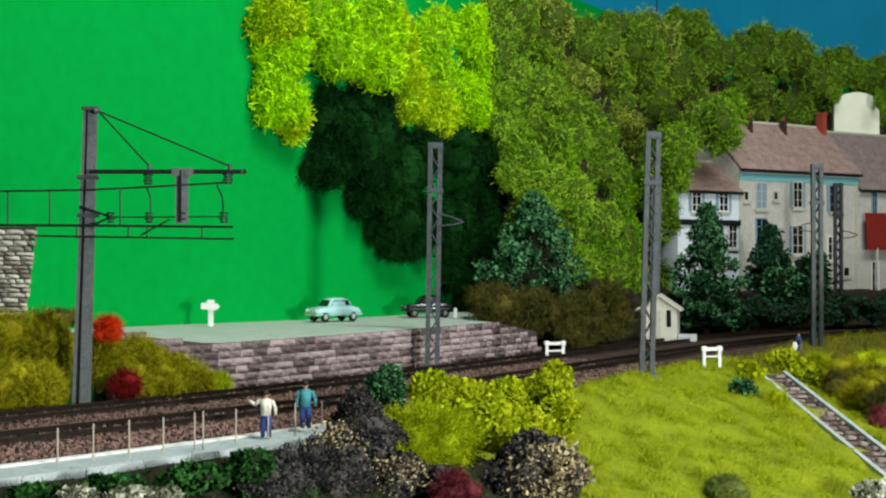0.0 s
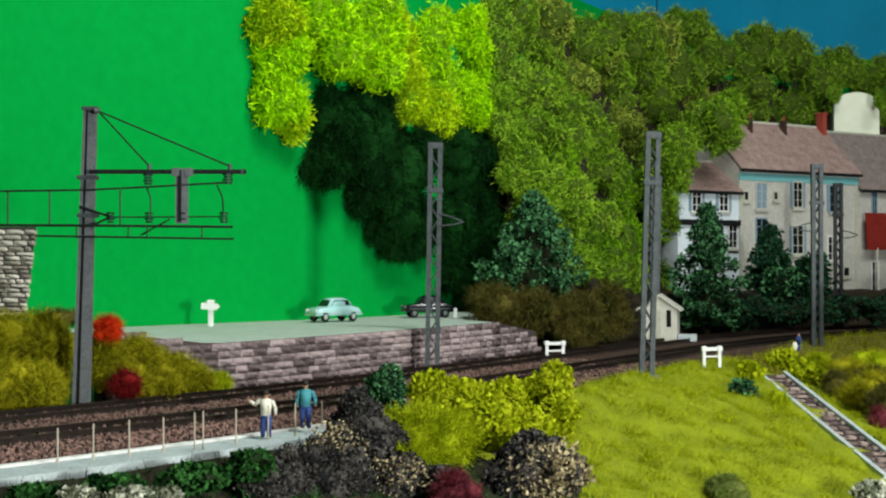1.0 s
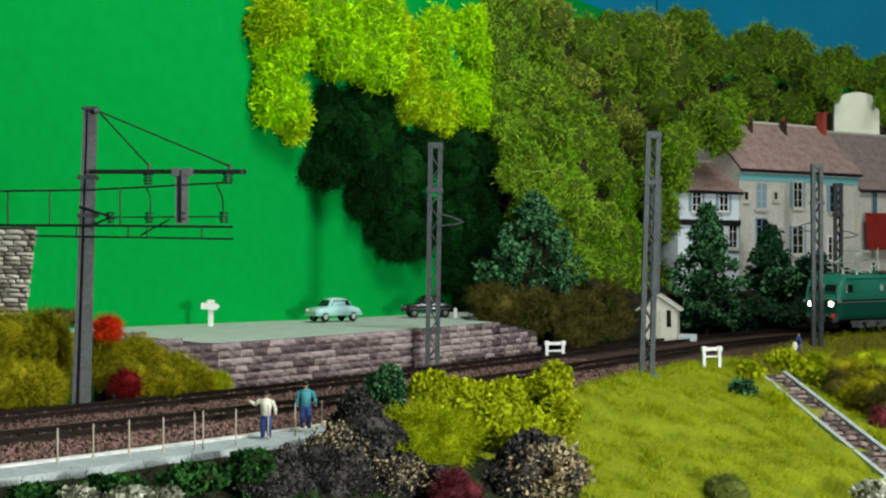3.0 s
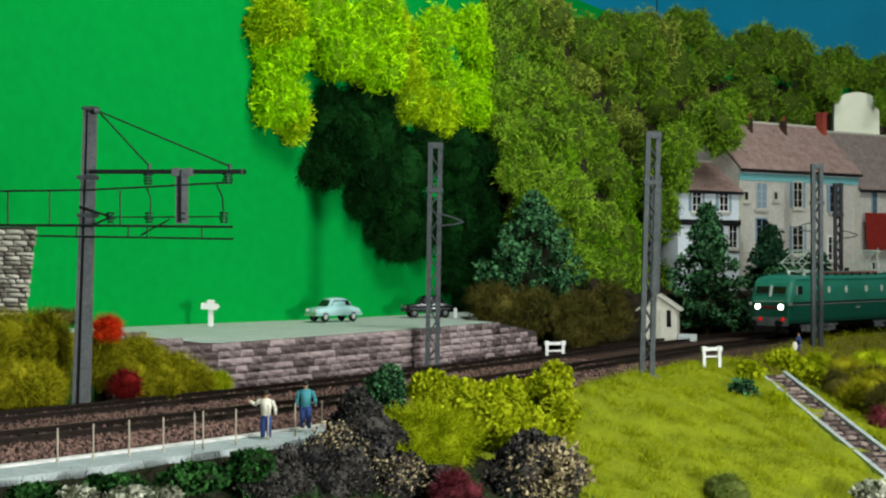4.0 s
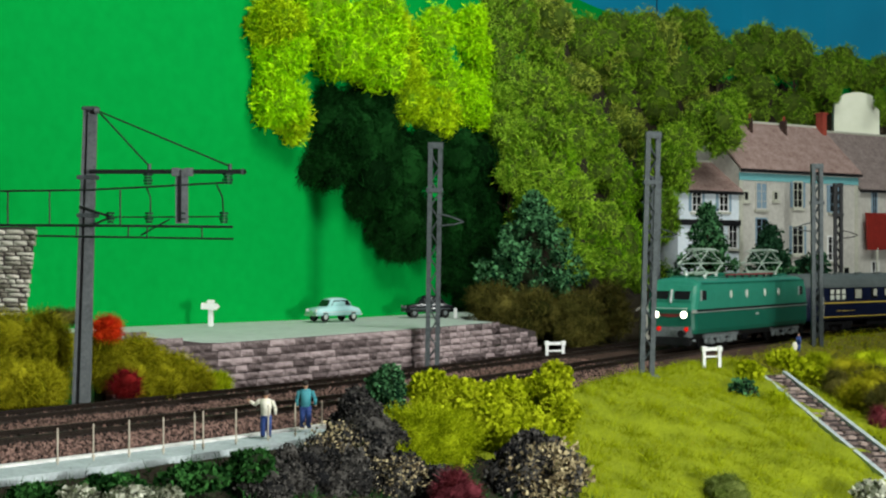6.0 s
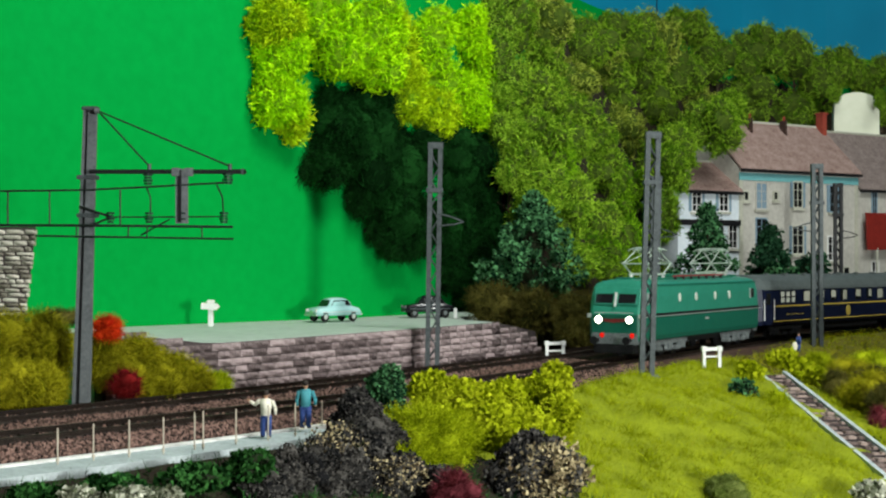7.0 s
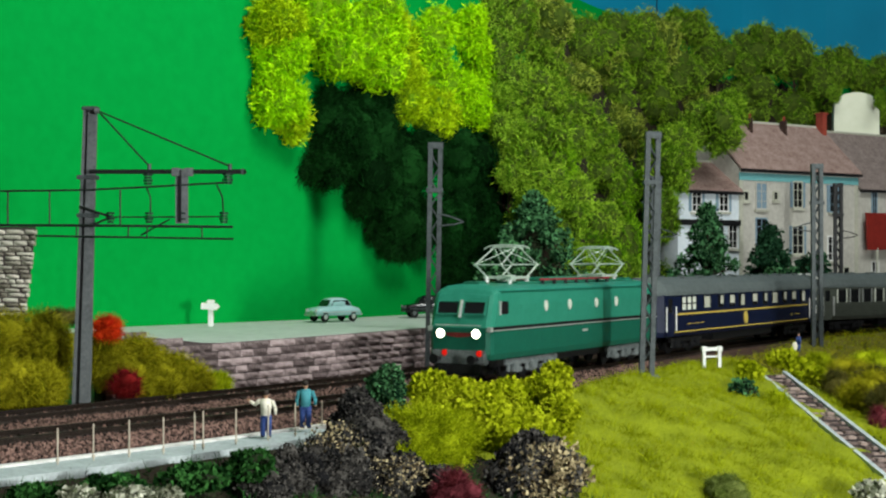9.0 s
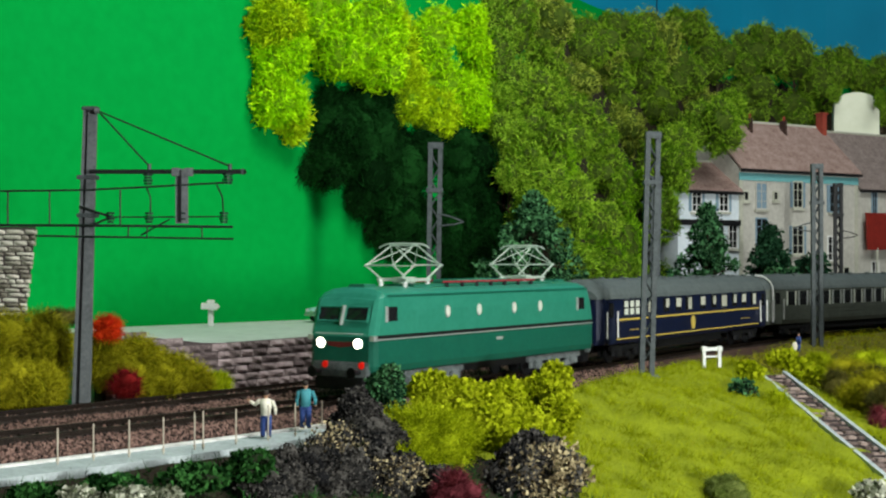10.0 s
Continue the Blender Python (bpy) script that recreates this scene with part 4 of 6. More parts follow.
def locomotive():
    t = thing("electric_locomotive", "two-tone green electric locomotive with raised pantographs and lit headlamps", "locomotive", "train")
    F1, F0, W = 9.0, -8.05, 1.46

    def ring(x, lo, hi):
        # half section from sill to roof edge, mirrored
        side = [(W - 0.06, 0.92), (W, 1.15), (W, 2.2), (W, 3.1), (W - 0.04, 3.6)]
        pts = [p for p in side if lo <= p[1] <= hi]
        if hi > 3.5:
            pts += [(W - 0.16, 3.74), (W - 0.48, 3.87), (0.45, 3.94)]
        full = pts + [(-y, z) for y, z in reversed(pts)]
        return [(x, y, z) for y, z in full]

    def hull(lo, hi):
        bm = B()
        rings = []
        for x in (F1, F1 - 0.1, F1 - 0.32, F1 - 0.9, 6.6, 0.0, -5.6, F0 + 0.9, F0 + 0.32, F0 + 0.1, F0):
            r = ring(7.0, lo, hi)
            tip = abs(x - F1) < 0.01 or abs(x - F0) < 0.01
            end = F1 if x > 0 else -F0
            cab = x > 8 or x < -6.9
            low = 0.25 if tip else (0.6 if abs(x) > end - 0.3 else 1.0)
            row = []
            for _, y, z in r:
                xx = abs(x)
                if cab:
                    xx = front_x(z, end) - (end - abs(x))
                row.append((math.copysign(xx, x) if x else 0.0, y * (0.84 if tip else 0.95 if abs(x) > end - 0.15 else 1.0), z if z < 3.45 else 3.45 + (z - 3.45) * low))
            rings.append(row)
        return loft(bm, rings)

    lower = part("lower_body", hull(0.9, 2.21), LOCO_DARK, t, "dark green lower body")
    upper = part("upper_body", hull(2.19, 4.0), LOCO_GREEN, t, "light green upper body and roof")
    # waist lining: white over black
    bm = B()
    for y in (-1, 1):
        box(bm, F0 + 0.2, F1 - 0.25, min(y * 1.45, y * 1.475), max(y * 1.45, y * 1.475), 2.12, 2.24)
    part("waist_band", bm, BLACK, lower)
    bm = B()
    for y in (-1, 1):
        box(bm, F0 + 0.2, F1 - 0.25, min(y * 1.45, y * 1.48), max(y * 1.45, y * 1.48), 2.07, 2.11)
        box(bm, F1 - 0.22, F1 + 0.0, min(y * 1.3, y * 1.478), max(y * 1.3, y * 1.478), 2.05, 2.24)
    part("lining", bm, CHROME, lower)
    for y in (-1, 1):
        for u, w, h, mat in ((1.18, 0.62, 0.62, GLASS), (15.73, 0.6, 0.62, GLASS)):
            x = 9 - u
            one_box("cab_window", mat, upper, x - w / 2, x + w / 2, min(y * 1.44, y * 1.475), max(y * 1.44, y * 1.475), 2.72, 3.25, 0.02)
            one_box("window_frame", CHROME, upper, x + w / 2 - 0.02, x + w / 2 + 0.14, min(y * 1.44, y * 1.48), max(y * 1.44, y * 1.48), 2.7, 3.27)
        for u in (4.81, 7.08, 9.81, 11.98):
            bm = disc(B(), 9 - u, y * 1.46, 2.98, 0.205, 0.05)
            bmesh.ops.scale(bm, vec=(0.85, 1, 1.15), verts=bm.verts, space=Matrix.Translation((-(9 - u), 0, -2.98)))
            p = part("porthole", bm, CHROME, upper)
            bm = disc(B(), 9 - u, y * 1.475, 2.98, 0.16, 0.04)
            bmesh.ops.scale(bm, vec=(0.85, 1, 1.15), verts=bm.verts, space=Matrix.Translation((-(9 - u), 0, -2.98)))
            part("pane", bm, LIT, p)
        one_box("rain_gutter", LOCO_DARK, upper, F0 + 0.7, F1 - 0.9, min(y * 1.36, y * 1.45), max(y * 1.36, y * 1.45), 3.62, 3.68)
        one_box("number_plate", CHROME, lower, 0.1, 0.6, min(y * 1.45, y * 1.478), max(y * 1.45, y * 1.478), 1.72, 1.84)
    for end, s in ((F1, 1), (-F0, -1)):
        for y in (-0.62, 0.62):
            # windscreens follow the rake
            bm = B()
            z0, z1 = 2.74, 3.25
            xa, xb = front_x(z0, end) + 0.03, front_x(z1, end) + 0.03
            q = [(s * xa, y - 0.5, z0), (s * xa, y + 0.5, z0), (s * xb, y + 0.5, z1), (s * xb, y - 0.5, z1)]
            loft(bm, [q, [(px - s * 0.12, py, pz) for px, py, pz in q]])
            part("windscreen", bm, GLASS, upper)
            bm = B()
            for a, c in zip(q, q[1:] + q[:1]):
                rod(bm, a, c, 0.035, 6)
            part("windscreen_frame", bm, LOCO_GREEN, upper)
        bm = B()
        rod(bm, (s * (front_x(2.6, end) + 0.05), 0, 2.6), (s * (front_x(3.3, end) + 0.05), 0, 3.3), 0.07, 6)
        part("centre_pillar", bm, CHROME, upper)
        for y in (-0.83, 0.83):
            bm = disc(B(), s * (end - 0.02), y, 1.96, 0.215, 0.16, "x", 20)
            h = part("headlamp", bm, LOCO_DARK, lower, "round headlamp housing")
            # lens widened so that its shape takes in the glare round the lamp
            lens = disc(B(), s * (end + 0.05), y, 1.96, 0.18, 0.06, "x", 20)
            part("lens", lens, LENS if s > 0 else GLASS, h, "glowing warm white lens" if s > 0 else "")
            bm = disc(B(), s * (end + 0.02), y * 0.98 + 0.17, 1.18, 0.13, 0.12, "x", 16)
            part("tail_lamp", bm, RED_LENS if s > 0 else RED, lower, "red lamp lens")
            bm = disc(B(), s * (end + 0.3), y * 1.05, 0.95, 0.09, 0.5, "x", 12)
            disc(bm, s * (end + 0.52), y * 1.05, 0.95, 0.2, 0.06, "x", 18)
            part("buffer", bm, BLACK, lower)
        bm = box(B(), min(s * (end - 0.3), s * (end + 0.06)), max(s * (end - 0.3), s * (end + 0.06)), -1.25, 1.25, 0.72, 1.3, 0.05)
        part("buffer_beam", bm, BOGIE, lower, "pale grey buffer beam")
        bm = B()
        q = [(s * (end + 0.02), -0.6, 2.0), (s * (end + 0.02), 0.6, 2.0), (s * (end + 0.02), 0.55, 1.86), (s * (end + 0.02), 0.0, 1.8), (s * (end + 0.02), -0.55, 1.86)]
        loft(bm, [q, [(x - s * 0.06, y, z) for x, y, z in q]])
        part("front_band", bm, DARK_RED, lower, "dull red painted band")
        bm = B()
        rod(bm, (s * (end + 0.08), -1.05, 2.3), (s * (end + 0.08), 1.05, 2.3), 0.025)
        for y in (-1.0, -0.35, 0.35, 1.0):
            rod(bm, (s * (end - 0.06), y, 2.3), (s * (end + 0.08), y, 2.3), 0.02)
        part("handrail", bm, CHROME, upper)
        bm = B()
        box(bm, min(s * (end - 0.5), s * (end + 0.1)), max(s * (end - 0.5), s * (end + 0.1)), -1.1, 1.1, 0.3, 0.75, 0.05)
        part("guard", bm, BLACK, lower)
    bogie(t, 9 - 3.9, (-1.6, 0, 1.6), 1.1)
    bogie(t, 9 - 13.6, (-1.6, 0, 1.6), 1.1)
    one_box("underframe", BLACK, t, -7.6, 8.6, -1.2, 1.2, 0.6, 0.95, 0.04)
    # roof gear
    one_box("roof_hatch", ROOF_GREEN, upper, -5.4, 5.4, -0.75, 0.75, 3.86, 4.0, 0.05)
    one_box("roof_box", LOCO_GREEN, upper, -1.8, 2.2, -0.62, 0.62, 3.98, 4.16, 0.06)
    for y in (-0.85, 0.85):
        part("roof_cable", rod(B(), (-3.6, y, 4.08), (3.6, y, 4.08), 0.045), CABLE_RED, upper, "dark red roof cable")
        for x in np.arange(-3.3, 3.4, 1.1):
            part("cable_insulator", disc_z(B(), float(x), y, 3.8, 0.07, 0.27), BLACK, upper)
    one_box("roof_vent", ROOF_GREEN, upper, 7.3, 8.1, -0.4, 0.4, 3.86, 4.05, 0.06)
    one_box("roof_vent", ROOF_GREEN, upper, -7.2, -6.4, -0.4, 0.4, 3.86, 4.05, 0.06)
    pantograph(t, 9 - 4.0, 3.98)
    pantograph(t, 9 - 13.0, 3.98)
    return t


def coach(label, body_mat, lining, sleeping):
    t = thing("passenger_coach", label, "railway coach", "train")
    L, W = 11.6, 1.42
    sec = [(W - 0.1, 0.95), (W, 1.2), (W, 2.4), (W - 0.04, 3.12)]
    full = sec + [(-y, z) for y, z in reversed(sec)]
    body = part("body", loft(B(), [[(x, y * k, z) for y, z in full] for x, k in ((L, 0.8), (L - 0.35, 1), (-L + 0.35, 1), (-L, 0.8))]), body_mat, t)
    roof = [(W + 0.02, 3.08), (W - 0.02, 3.28), (W - 0.22, 3.62), (W - 0.6, 3.88), (0.4, 4.0)]
    full = roof + [(-y, z) for y, z in reversed(roof)]
    drop = lambda z, k: z if k == 1 else 3.08 + (z - 3.08) * 0.55
    r = part("roof", loft(B(), [[(x, y * (0.86 if k != 1 else 1), drop(z, k)) for y, z in full] for x, k in ((L + 0.05, 0), (L - 0.7, 1), (-L + 0.7, 1), (-L - 0.05, 0))]), COACH_ROOF, t, "grey arched roof")
    for x in np.arange(-9.5, 9.6, 2.4):
        one_box("roof_vent", COACH_ROOF, r, float(x) - 0.16, float(x) + 0.16, 0.5, 0.75, 3.86, 4.06, 0.03)
        one_box("roof_vent", COACH_ROOF, r, float(x) - 0.16, float(x) + 0.16, -0.75, -0.5, 3.86, 4.06, 0.03)
    for y in (-1, 1):
        def plate(name, mat, x0, x1, z0, z1, d=0.02, parent=body, bevel=0.0):
            return one_box(name, mat, parent, x0, x1, min(y * (W - 0.03), y * (W + d)), max(y * (W - 0.03), y * (W + d)), z0, z1, bevel)
        if sleeping:
            plate("waist_lining", GOLD, -9.9, 10.0, 2.04, 2.13, 0.03)
            plate("sill_lining", GOLD, -9.9, 10.0, 1.14, 1.2, 0.015)
            bm = disc(B(), 0.4, y * (W + 0.01), 1.62, 0.36, 0.05, "y", 20)
            bmesh.ops.scale(bm, vec=(0.75, 1, 1.0), verts=bm.verts, space=Matrix.Translation((-0.4, 0, 0)))
            part("crest", bm, GOLD, body, "oval gold crest")
            # lettering too small to read
            for x0 in (8.4, 7.8, 7.3, 6.7, -6.9, -7.5, -8.0):
                plate("lettering_bar", GOLD, x0 - 0.42, x0, 1.54, 1.58, 0.008)
            xs = [8.9, 8.25, 7.6, 5.9, 4.0, 2.4, 1.0, -1.0, -2.6, -4.2, -5.8, -7.4, -9.0]
            for i, x in enumerate(xs):
                w = 0.26 if i < 3 else (0.36 if i % 3 else 0.44)
                p = plate("window", GLASS, x - w, x + w, 2.3, 2.98, 0.015)
                if i < 3:
                    plate("pane", LIT, x - w * 0.8, x + w * 0.8, 2.66, 2.96, 0.03, p)
                    plate("pane", LIT, x - w * 0.8, x + w * 0.8, 2.3, 2.6, 0.03, p)
                else:
                    plate("blind", CREAM_BLIND, x - w * 0.85, x + w * (0.85 if i % 2 else 0.2), 2.5 if i % 3 else 2.34, 2.95, 0.03, p)
                plate("rain_strip", COACH_ROOF, x - w * 0.8, x + w * 0.8, 3.06, 3.14, 0.06)
        else:
            for i, x in enumerate(np.arange(9.0, -9.3, -1.42)):
                p = plate("window", GLASS, x - 0.5, x + 0.5, 2.1, 2.95, 0.015)
                bm = B()
                for q in (x - 0.5, x + 0.5):
                    box(bm, q - 0.045, q + 0.045, min(y * W, y * (W + 0.04)), max(y * W, y * (W + 0.04)), 2.08, 2.98)
                part("window_frame", bm, CHROME if i % 3 else LIT, p)
            for z in (1.35, 1.6, 1.85):
                plate("body_rib", body_mat, -9.9, 9.9, z, z + 0.05, 0.03)
        for x in (10.6, -10.6):
            d = plate("door", body_mat, x - 0.42, x + 0.42, 1.0, 3.0, 0.02)
            plate("door_window", GLASS, x - 0.26, x + 0.26, 2.2, 2.9, 0.03, d)
            for q in (x - 0.58, x + 0.58):
                bm = rod(B(), (q, y * (W + 0.09), 1.25), (q, y * (W + 0.09), 2.5), 0.04 if sleeping else 0.06)
                part("handrail", bm, WHITE if sleeping else CHROME, d, "white handrail")
    for s in (-1, 1):
        one_box("gangway", BLACK, t, min(s * (L - 0.02), s * (L + 0.42)), max(s * (L - 0.02), s * (L + 0.42)), -0.75, 0.75, 1.05, 3.3, 0.08)
        for y in (-0.9, 0.9):
            bm = disc(B(), s * (L + 0.2), y, 1.0, 0.09, 0.5, "x", 10)
            disc(bm, s * (L + 0.44), y, 1.0, 0.22, 0.06, "x", 16)
            part("buffer", bm, BLACK, t)
    if not sleeping:
        bm = B()
        for x in (L - 0.42,):
            for i in range(10):
                a0, a1 = math.pi * (0.0 + i / 20), math.pi * (0.0 + (i + 1) / 20)
                for y in (-1, 1):
                    rod(bm, (x, y * (0.2 + 1.24 * math.cos(a0)), 3.1 + 0.86 * math.sin(a0)), (x, y * (0.2 + 1.24 * math.cos(a1)), 3.1 + 0.86 * math.sin(a1)), 0.06)
            for y in (-1, 1):
                rod(bm, (x, y * 1.45, 1.1), (x, y * 1.45, 3.12), 0.06)
        part("end_hoop", bm, WHITE, body, "bright white end hoop")
    # black, unlike the loco's grey: shade below the coach put into the colour
    bogie(t, 8.2, (-1.25, 1.25), 1.05, BLACK, "bogie side frames with the coach's shade painted in black")
    bogie(t, -8.2, (-1.25, 1.25), 1.05, BLACK, "bogie side frames with the coach's shade painted in black")
    bm = box(B(), -4.5, 4.5, -1.15, 1.15, 0.5, 0.95, 0.06)
    box(bm, -6.8, 6.8, -0.9, 0.9, 0.75, 1.0)
    part("underframe", bm, BLACK, t)
    return t


loco = locomotive()
coach_blue = coach("dark blue sleeping coach with gold lining and grey roof", BLUE, GOLD, True)
coach_grey = coach("grey-green corridor coach with bright window frames", COACH_GREY, CHROME, False)


# ---- catenary masts ----
def lattice_mast(x, y, z, h, turn, arm, label, w=0.46, lean=0.0, steel=None):
    steel = steel or MAST
    t = thing("catenary_mast", label, "catenary mast", "catenary masts", (x, y, z), turn)
    t.matrix_basis = pose(x * K, y * K, z * K, 0, math.degrees(math.atan(lean / h)), turn)
    for s in (-1, 1):
        c, e = s * (w / 2 - 0.11), s * (w / 2 + 0.11)
        u = [(c, -0.16), (e, -0.16), (e, 0.16), (c, 0.16), (c, 0.12), (e - s * 0.05, 0.12), (e - s * 0.05, -0.12), (c, -0.12)]
        part("channel", loft(B(), [[(px, py, -0.8) for px, py in u], [(px, py, h) for px, py in u]]), steel, t)
    n = int(h / 0.62)
    for y0 in (-0.14, 0.14):
        bm = B()
        for i in range(n):
            a = 1 if i % 2 else -1
            rod(bm, (a * (w / 2 - 0.05), y0, 0.25 + i * 0.6), (-a * (w / 2 - 0.05), y0, 0.25 + (i + 1) * 0.6), 0.035, 4)
        part("lattice_bracing", bm, steel, t)
    part("mast_head", box(B(), -w / 2 - 0.13, w / 2 + 0.13, -0.19, 0.19, h - 0.28, h + 0.02, 0.02), steel, t)
    part("clamp", box(B(), -w / 2 - 0.17, w / 2 + 0.17, -0.21, 0.21, h * 0.775, h * 0.775 + 0.22, 0.02), steel, t)
    part("foot_plate", box(B(), -w / 2 - 0.3, w / 2 + 0.3, -0.4, 0.4, -1.2, -0.3, 0.03), BOGIE, t)
    if arm:
        bm = B()
        p = [(arm * w / 2, -0.2, h * 0.68), (arm * (w / 2 + 0.6), -0.25, h * 0.665), (arm * (w / 2 + 1.15), -0.3, h * 0.645), (arm * (w / 2 + 0.7), -0.3, h * 0.632), (arm * w / 2, -0.2, h * 0.625)]
        for a, c in zip(p, p[1:]):
            rod(bm, a, c, 0.035, 6)
        part("bracket", bm, steel, t, "thin wire bracket")
    return t


lattice_mast(-0.51, 66.00, -0.00, 10.45, 0, 1, "grey lattice mast between far track and stone wall", lean=0.16)
lattice_mast(9.03, 62.00, 0.15, 10.45, 0, 0, "grey lattice mast on the near side of the tracks", 0.44, 0.3)
lattice_mast(21.56, 80.60, 0.04, 10.4, 0, -1, "grey lattice mast beside the grassy slope", 0.44)
lattice_mast(13.85, 92, -0.3, 10.7, 0, 1, "grey lattice mast before the wooded hill", 0.44, 0.2)
# black steel puts the shade on this mast into its colour
lattice_mast(29.4, 104, -0.3, 10.9, 0, 1, "lattice mast before the house, its shade put into black", 0.44, 0.0, BLACK)


def gantry_mast(x, y, z):
    """Mast with a boom, stays, insulators and the end of the rigid overhead line, flattened to fit the camera's view.
    """
    t = thing("catenary_mast", "grey steel mast with black boom carrying overhead line", "catenary mast", "catenary masts", (x, y, z))
    # the column leans a little

    def leaning(lo0, hi0, lo1, hi1, y0, y1, z0=-0.4, z1=10.25):
        return loft(B(), [[(lo0, y0, z0), (hi0, y0, z0), (hi0, y1, z0), (lo0, y1, z0)], [(lo1, y0, z1), (hi1, y0, z1), (hi1, y1, z1), (lo1, y1, z1)]])
    part("channel", leaning(-0.57, -0.45, -0.17, -0.08, -0.07, 0.07), MAST_LIGHT, t)
    part("channel", leaning(-0.31, 0.07, 0.0, 0.30, -0.07, 0.07), MAST_LIGHT, t)
    # black sheet and rods put the shade of the gap between the channels
    bm = leaning(-0.46, -0.30, -0.10, 0.02, -0.02, 0.05)
    for i in range(34):
        a = i % 2
        z, m = i * 0.3, -0.38 + 0.034 * i * 0.3
        rod(bm, (m - 0.08 + 0.16 * a, 0.0, z), (m + 0.08 - 0.16 * a, 0.0, z + 0.3), 0.022, 4)
    part("web", bm, BLACK, t)
    part("mast_head", box(B(), -0.2, 0.34, -0.24, 0.24, 10.16, 10.29, 0.02), MAST, t)
    part("stay_eye", rod(B(), (0.28, -0.27, 10.13), (0.44, -0.27, 10.11), 0.09, 8), BOGIE, t)
    for z in (7.75, 6.42):
        part("clamp", box(B(), -0.36, 0.32, -0.26, 0.26, z, z + 0.14, 0.02), MAST, t)
    part("foot_plate", box(B(), -0.75, 0.4, -0.5, 0.5, -1.0, -0.15, 0.03), BOGIE, t)
    boom = part("boom", box(B(), 0.1, 5.55, -0.34, -0.2, 7.93, 8.08, 0.02), BLACK, t, "black boom")
    part("boom_end", box(B(), 5.38, 5.47, -0.36, -0.18, 7.91, 8.1), MAST, boom)
    for x1 in (2.18, 4.98):
        part("stay", rod(B(), (0.4, -0.27, 10.12), (x1, -0.27, 8.2), 0.03, 6), WIRE, t)
        bm = rod(B(), (x1, -0.27, 8.05), (x1, -0.27, 8.28), 0.07, 8)
        part("stay_anchor", bm, MAST, boom)
    post = part("drop_post", box(B(), 3.12, 3.55, -0.42, -0.32, 6.2, 8.1), MAST_LIGHT, t)
    # black strip proud of the post, painted for the shade inside a slot
    part("drop_post_slot", box(B(), 3.21, 3.33, -0.45, -0.3, 6.25, 8.05), BLACK, post)
    for xa, xb in ((2.98, 3.28), (3.42, 3.72)):
        part("drop_post_head", box(B(), xa, xb, -0.46, -0.3, 7.84, 8.13, 0.02), MAST_LIGHT, post)
    for xx, zz, r in ((2.14, 7.75, 0.17), (4.92, 7.78, 0.19), (0.84, 6.42, 0.14), (2.18, 6.42, 0.15), (3.4, 6.42, 0.14), (4.78, 6.42, 0.16)):
        bm = B()
        for k in range(4):
            rod(bm, (xx, -0.3, zz - 0.2 + k * 0.1), (xx, -0.3, zz - 0.13 + k * 0.1), r * (1 if k % 2 else 0.8), 12)
        part("insulator", bm, PORCELAIN, t, "dark ribbed insulator")
    bm = rod(B(), (0.7, -0.3, 6.42), (4.9, -0.3, 6.44), 0.025, 6)
    rod(bm, (-0.25, -0.3, 6.8), (0.8, -0.3, 6.45), 0.045, 6)
    rod(bm, (0.1, -0.3, 6.1), (0.8, -0.3, 6.4), 0.04, 6)
    rod(bm, (1.9, -0.3, 5.8), (2.9, -0.3, 6.35), 0.03, 6)
    part("steady_arm", bm, WIRE, t)

    def wire(pts, r):
        bm = B()
        for a, c in zip(pts, pts[1:]):
            rod(bm, a, c, r, 6)
        return bm
    line = part("overhead_line", wire([(-6.5, -0.4, 7.28), (0.0, -0.4, 7.36), (2.0, -0.4, 7.46), (4.9, -0.4, 7.62)], 0.035), WIRE, t, "thin dark messenger wire")
    part("contact_wire", wire([(-6.5, -0.4, 6.16), (0.0, -0.4, 6.13), (5.1, -0.4, 6.08)], 0.045), WIRE, line)
    part("contact_wire", wire([(-1.7, -0.5, 5.77), (1.5, -0.5, 5.72), (5.15, -0.5, 5.66)], 0.035), WIRE, line)
    for xx in (-2.7, -1.25, 1.2):
        part("dropper", rod(B(), (xx, -0.4, 6.12), (xx, -0.4, 7.36), 0.03, 6), WIRE, line)
    part("dropper", wire([(2.1, -0.4, 7.5), (2.25, -0.4, 7.1), (2.25, -0.4, 6.5)], 0.03), WIRE, line)
    part("dropper", wire([(4.55, -0.4, 7.55), (4.75, -0.4, 7.1), (4.78, -0.4, 6.5)], 0.03), WIRE, line)
    for xx in (-0.3, 1.5, 2.15, 4.05):
        part("dropper", rod(B(), (xx, -0.5, 5.7), (xx, -0.45, 6.1), 0.025, 6), WIRE, line)
    return t


gantry_mast(-12.40, 48.90, 0.00)


# ---- small things by the line ----
def white_barrier(x, y, z, w, h, turn):
    t = thing("barrier", "small white painted frame barrier beside the track", "barrier", "white barriers", (x, y, z), turn)
    for s in (-1, 1):
        part("post", box(B(), s * w / 2 - 0.08, s * w / 2 + 0.08, -0.07, 0.07, -0.4, h + 0.04, 0.015), WHITE, t)
        part("post_cap", box(B(), s * w / 2 - 0.13, s * w / 2 + 0.13, -0.11, 0.11, h * 0.78, h + 0.12, 0.03), WHITE, t)
    part("rail", box(B(), -w / 2, w / 2, -0.05, 0.05, h - 0.1, h + 0.06, 0.015), WHITE, t)
    part("rail", box(B(), -w / 2, w / 2, -0.05, 0.05, h * 0.18, h * 0.34, 0.015), WHITE, t)
    return t


white_barrier(5.88, 73.50, -0.00, 0.88, 0.55, 10)
white_barrier(12.67, 66.00, 0.24, 0.82, 0.5, 18)


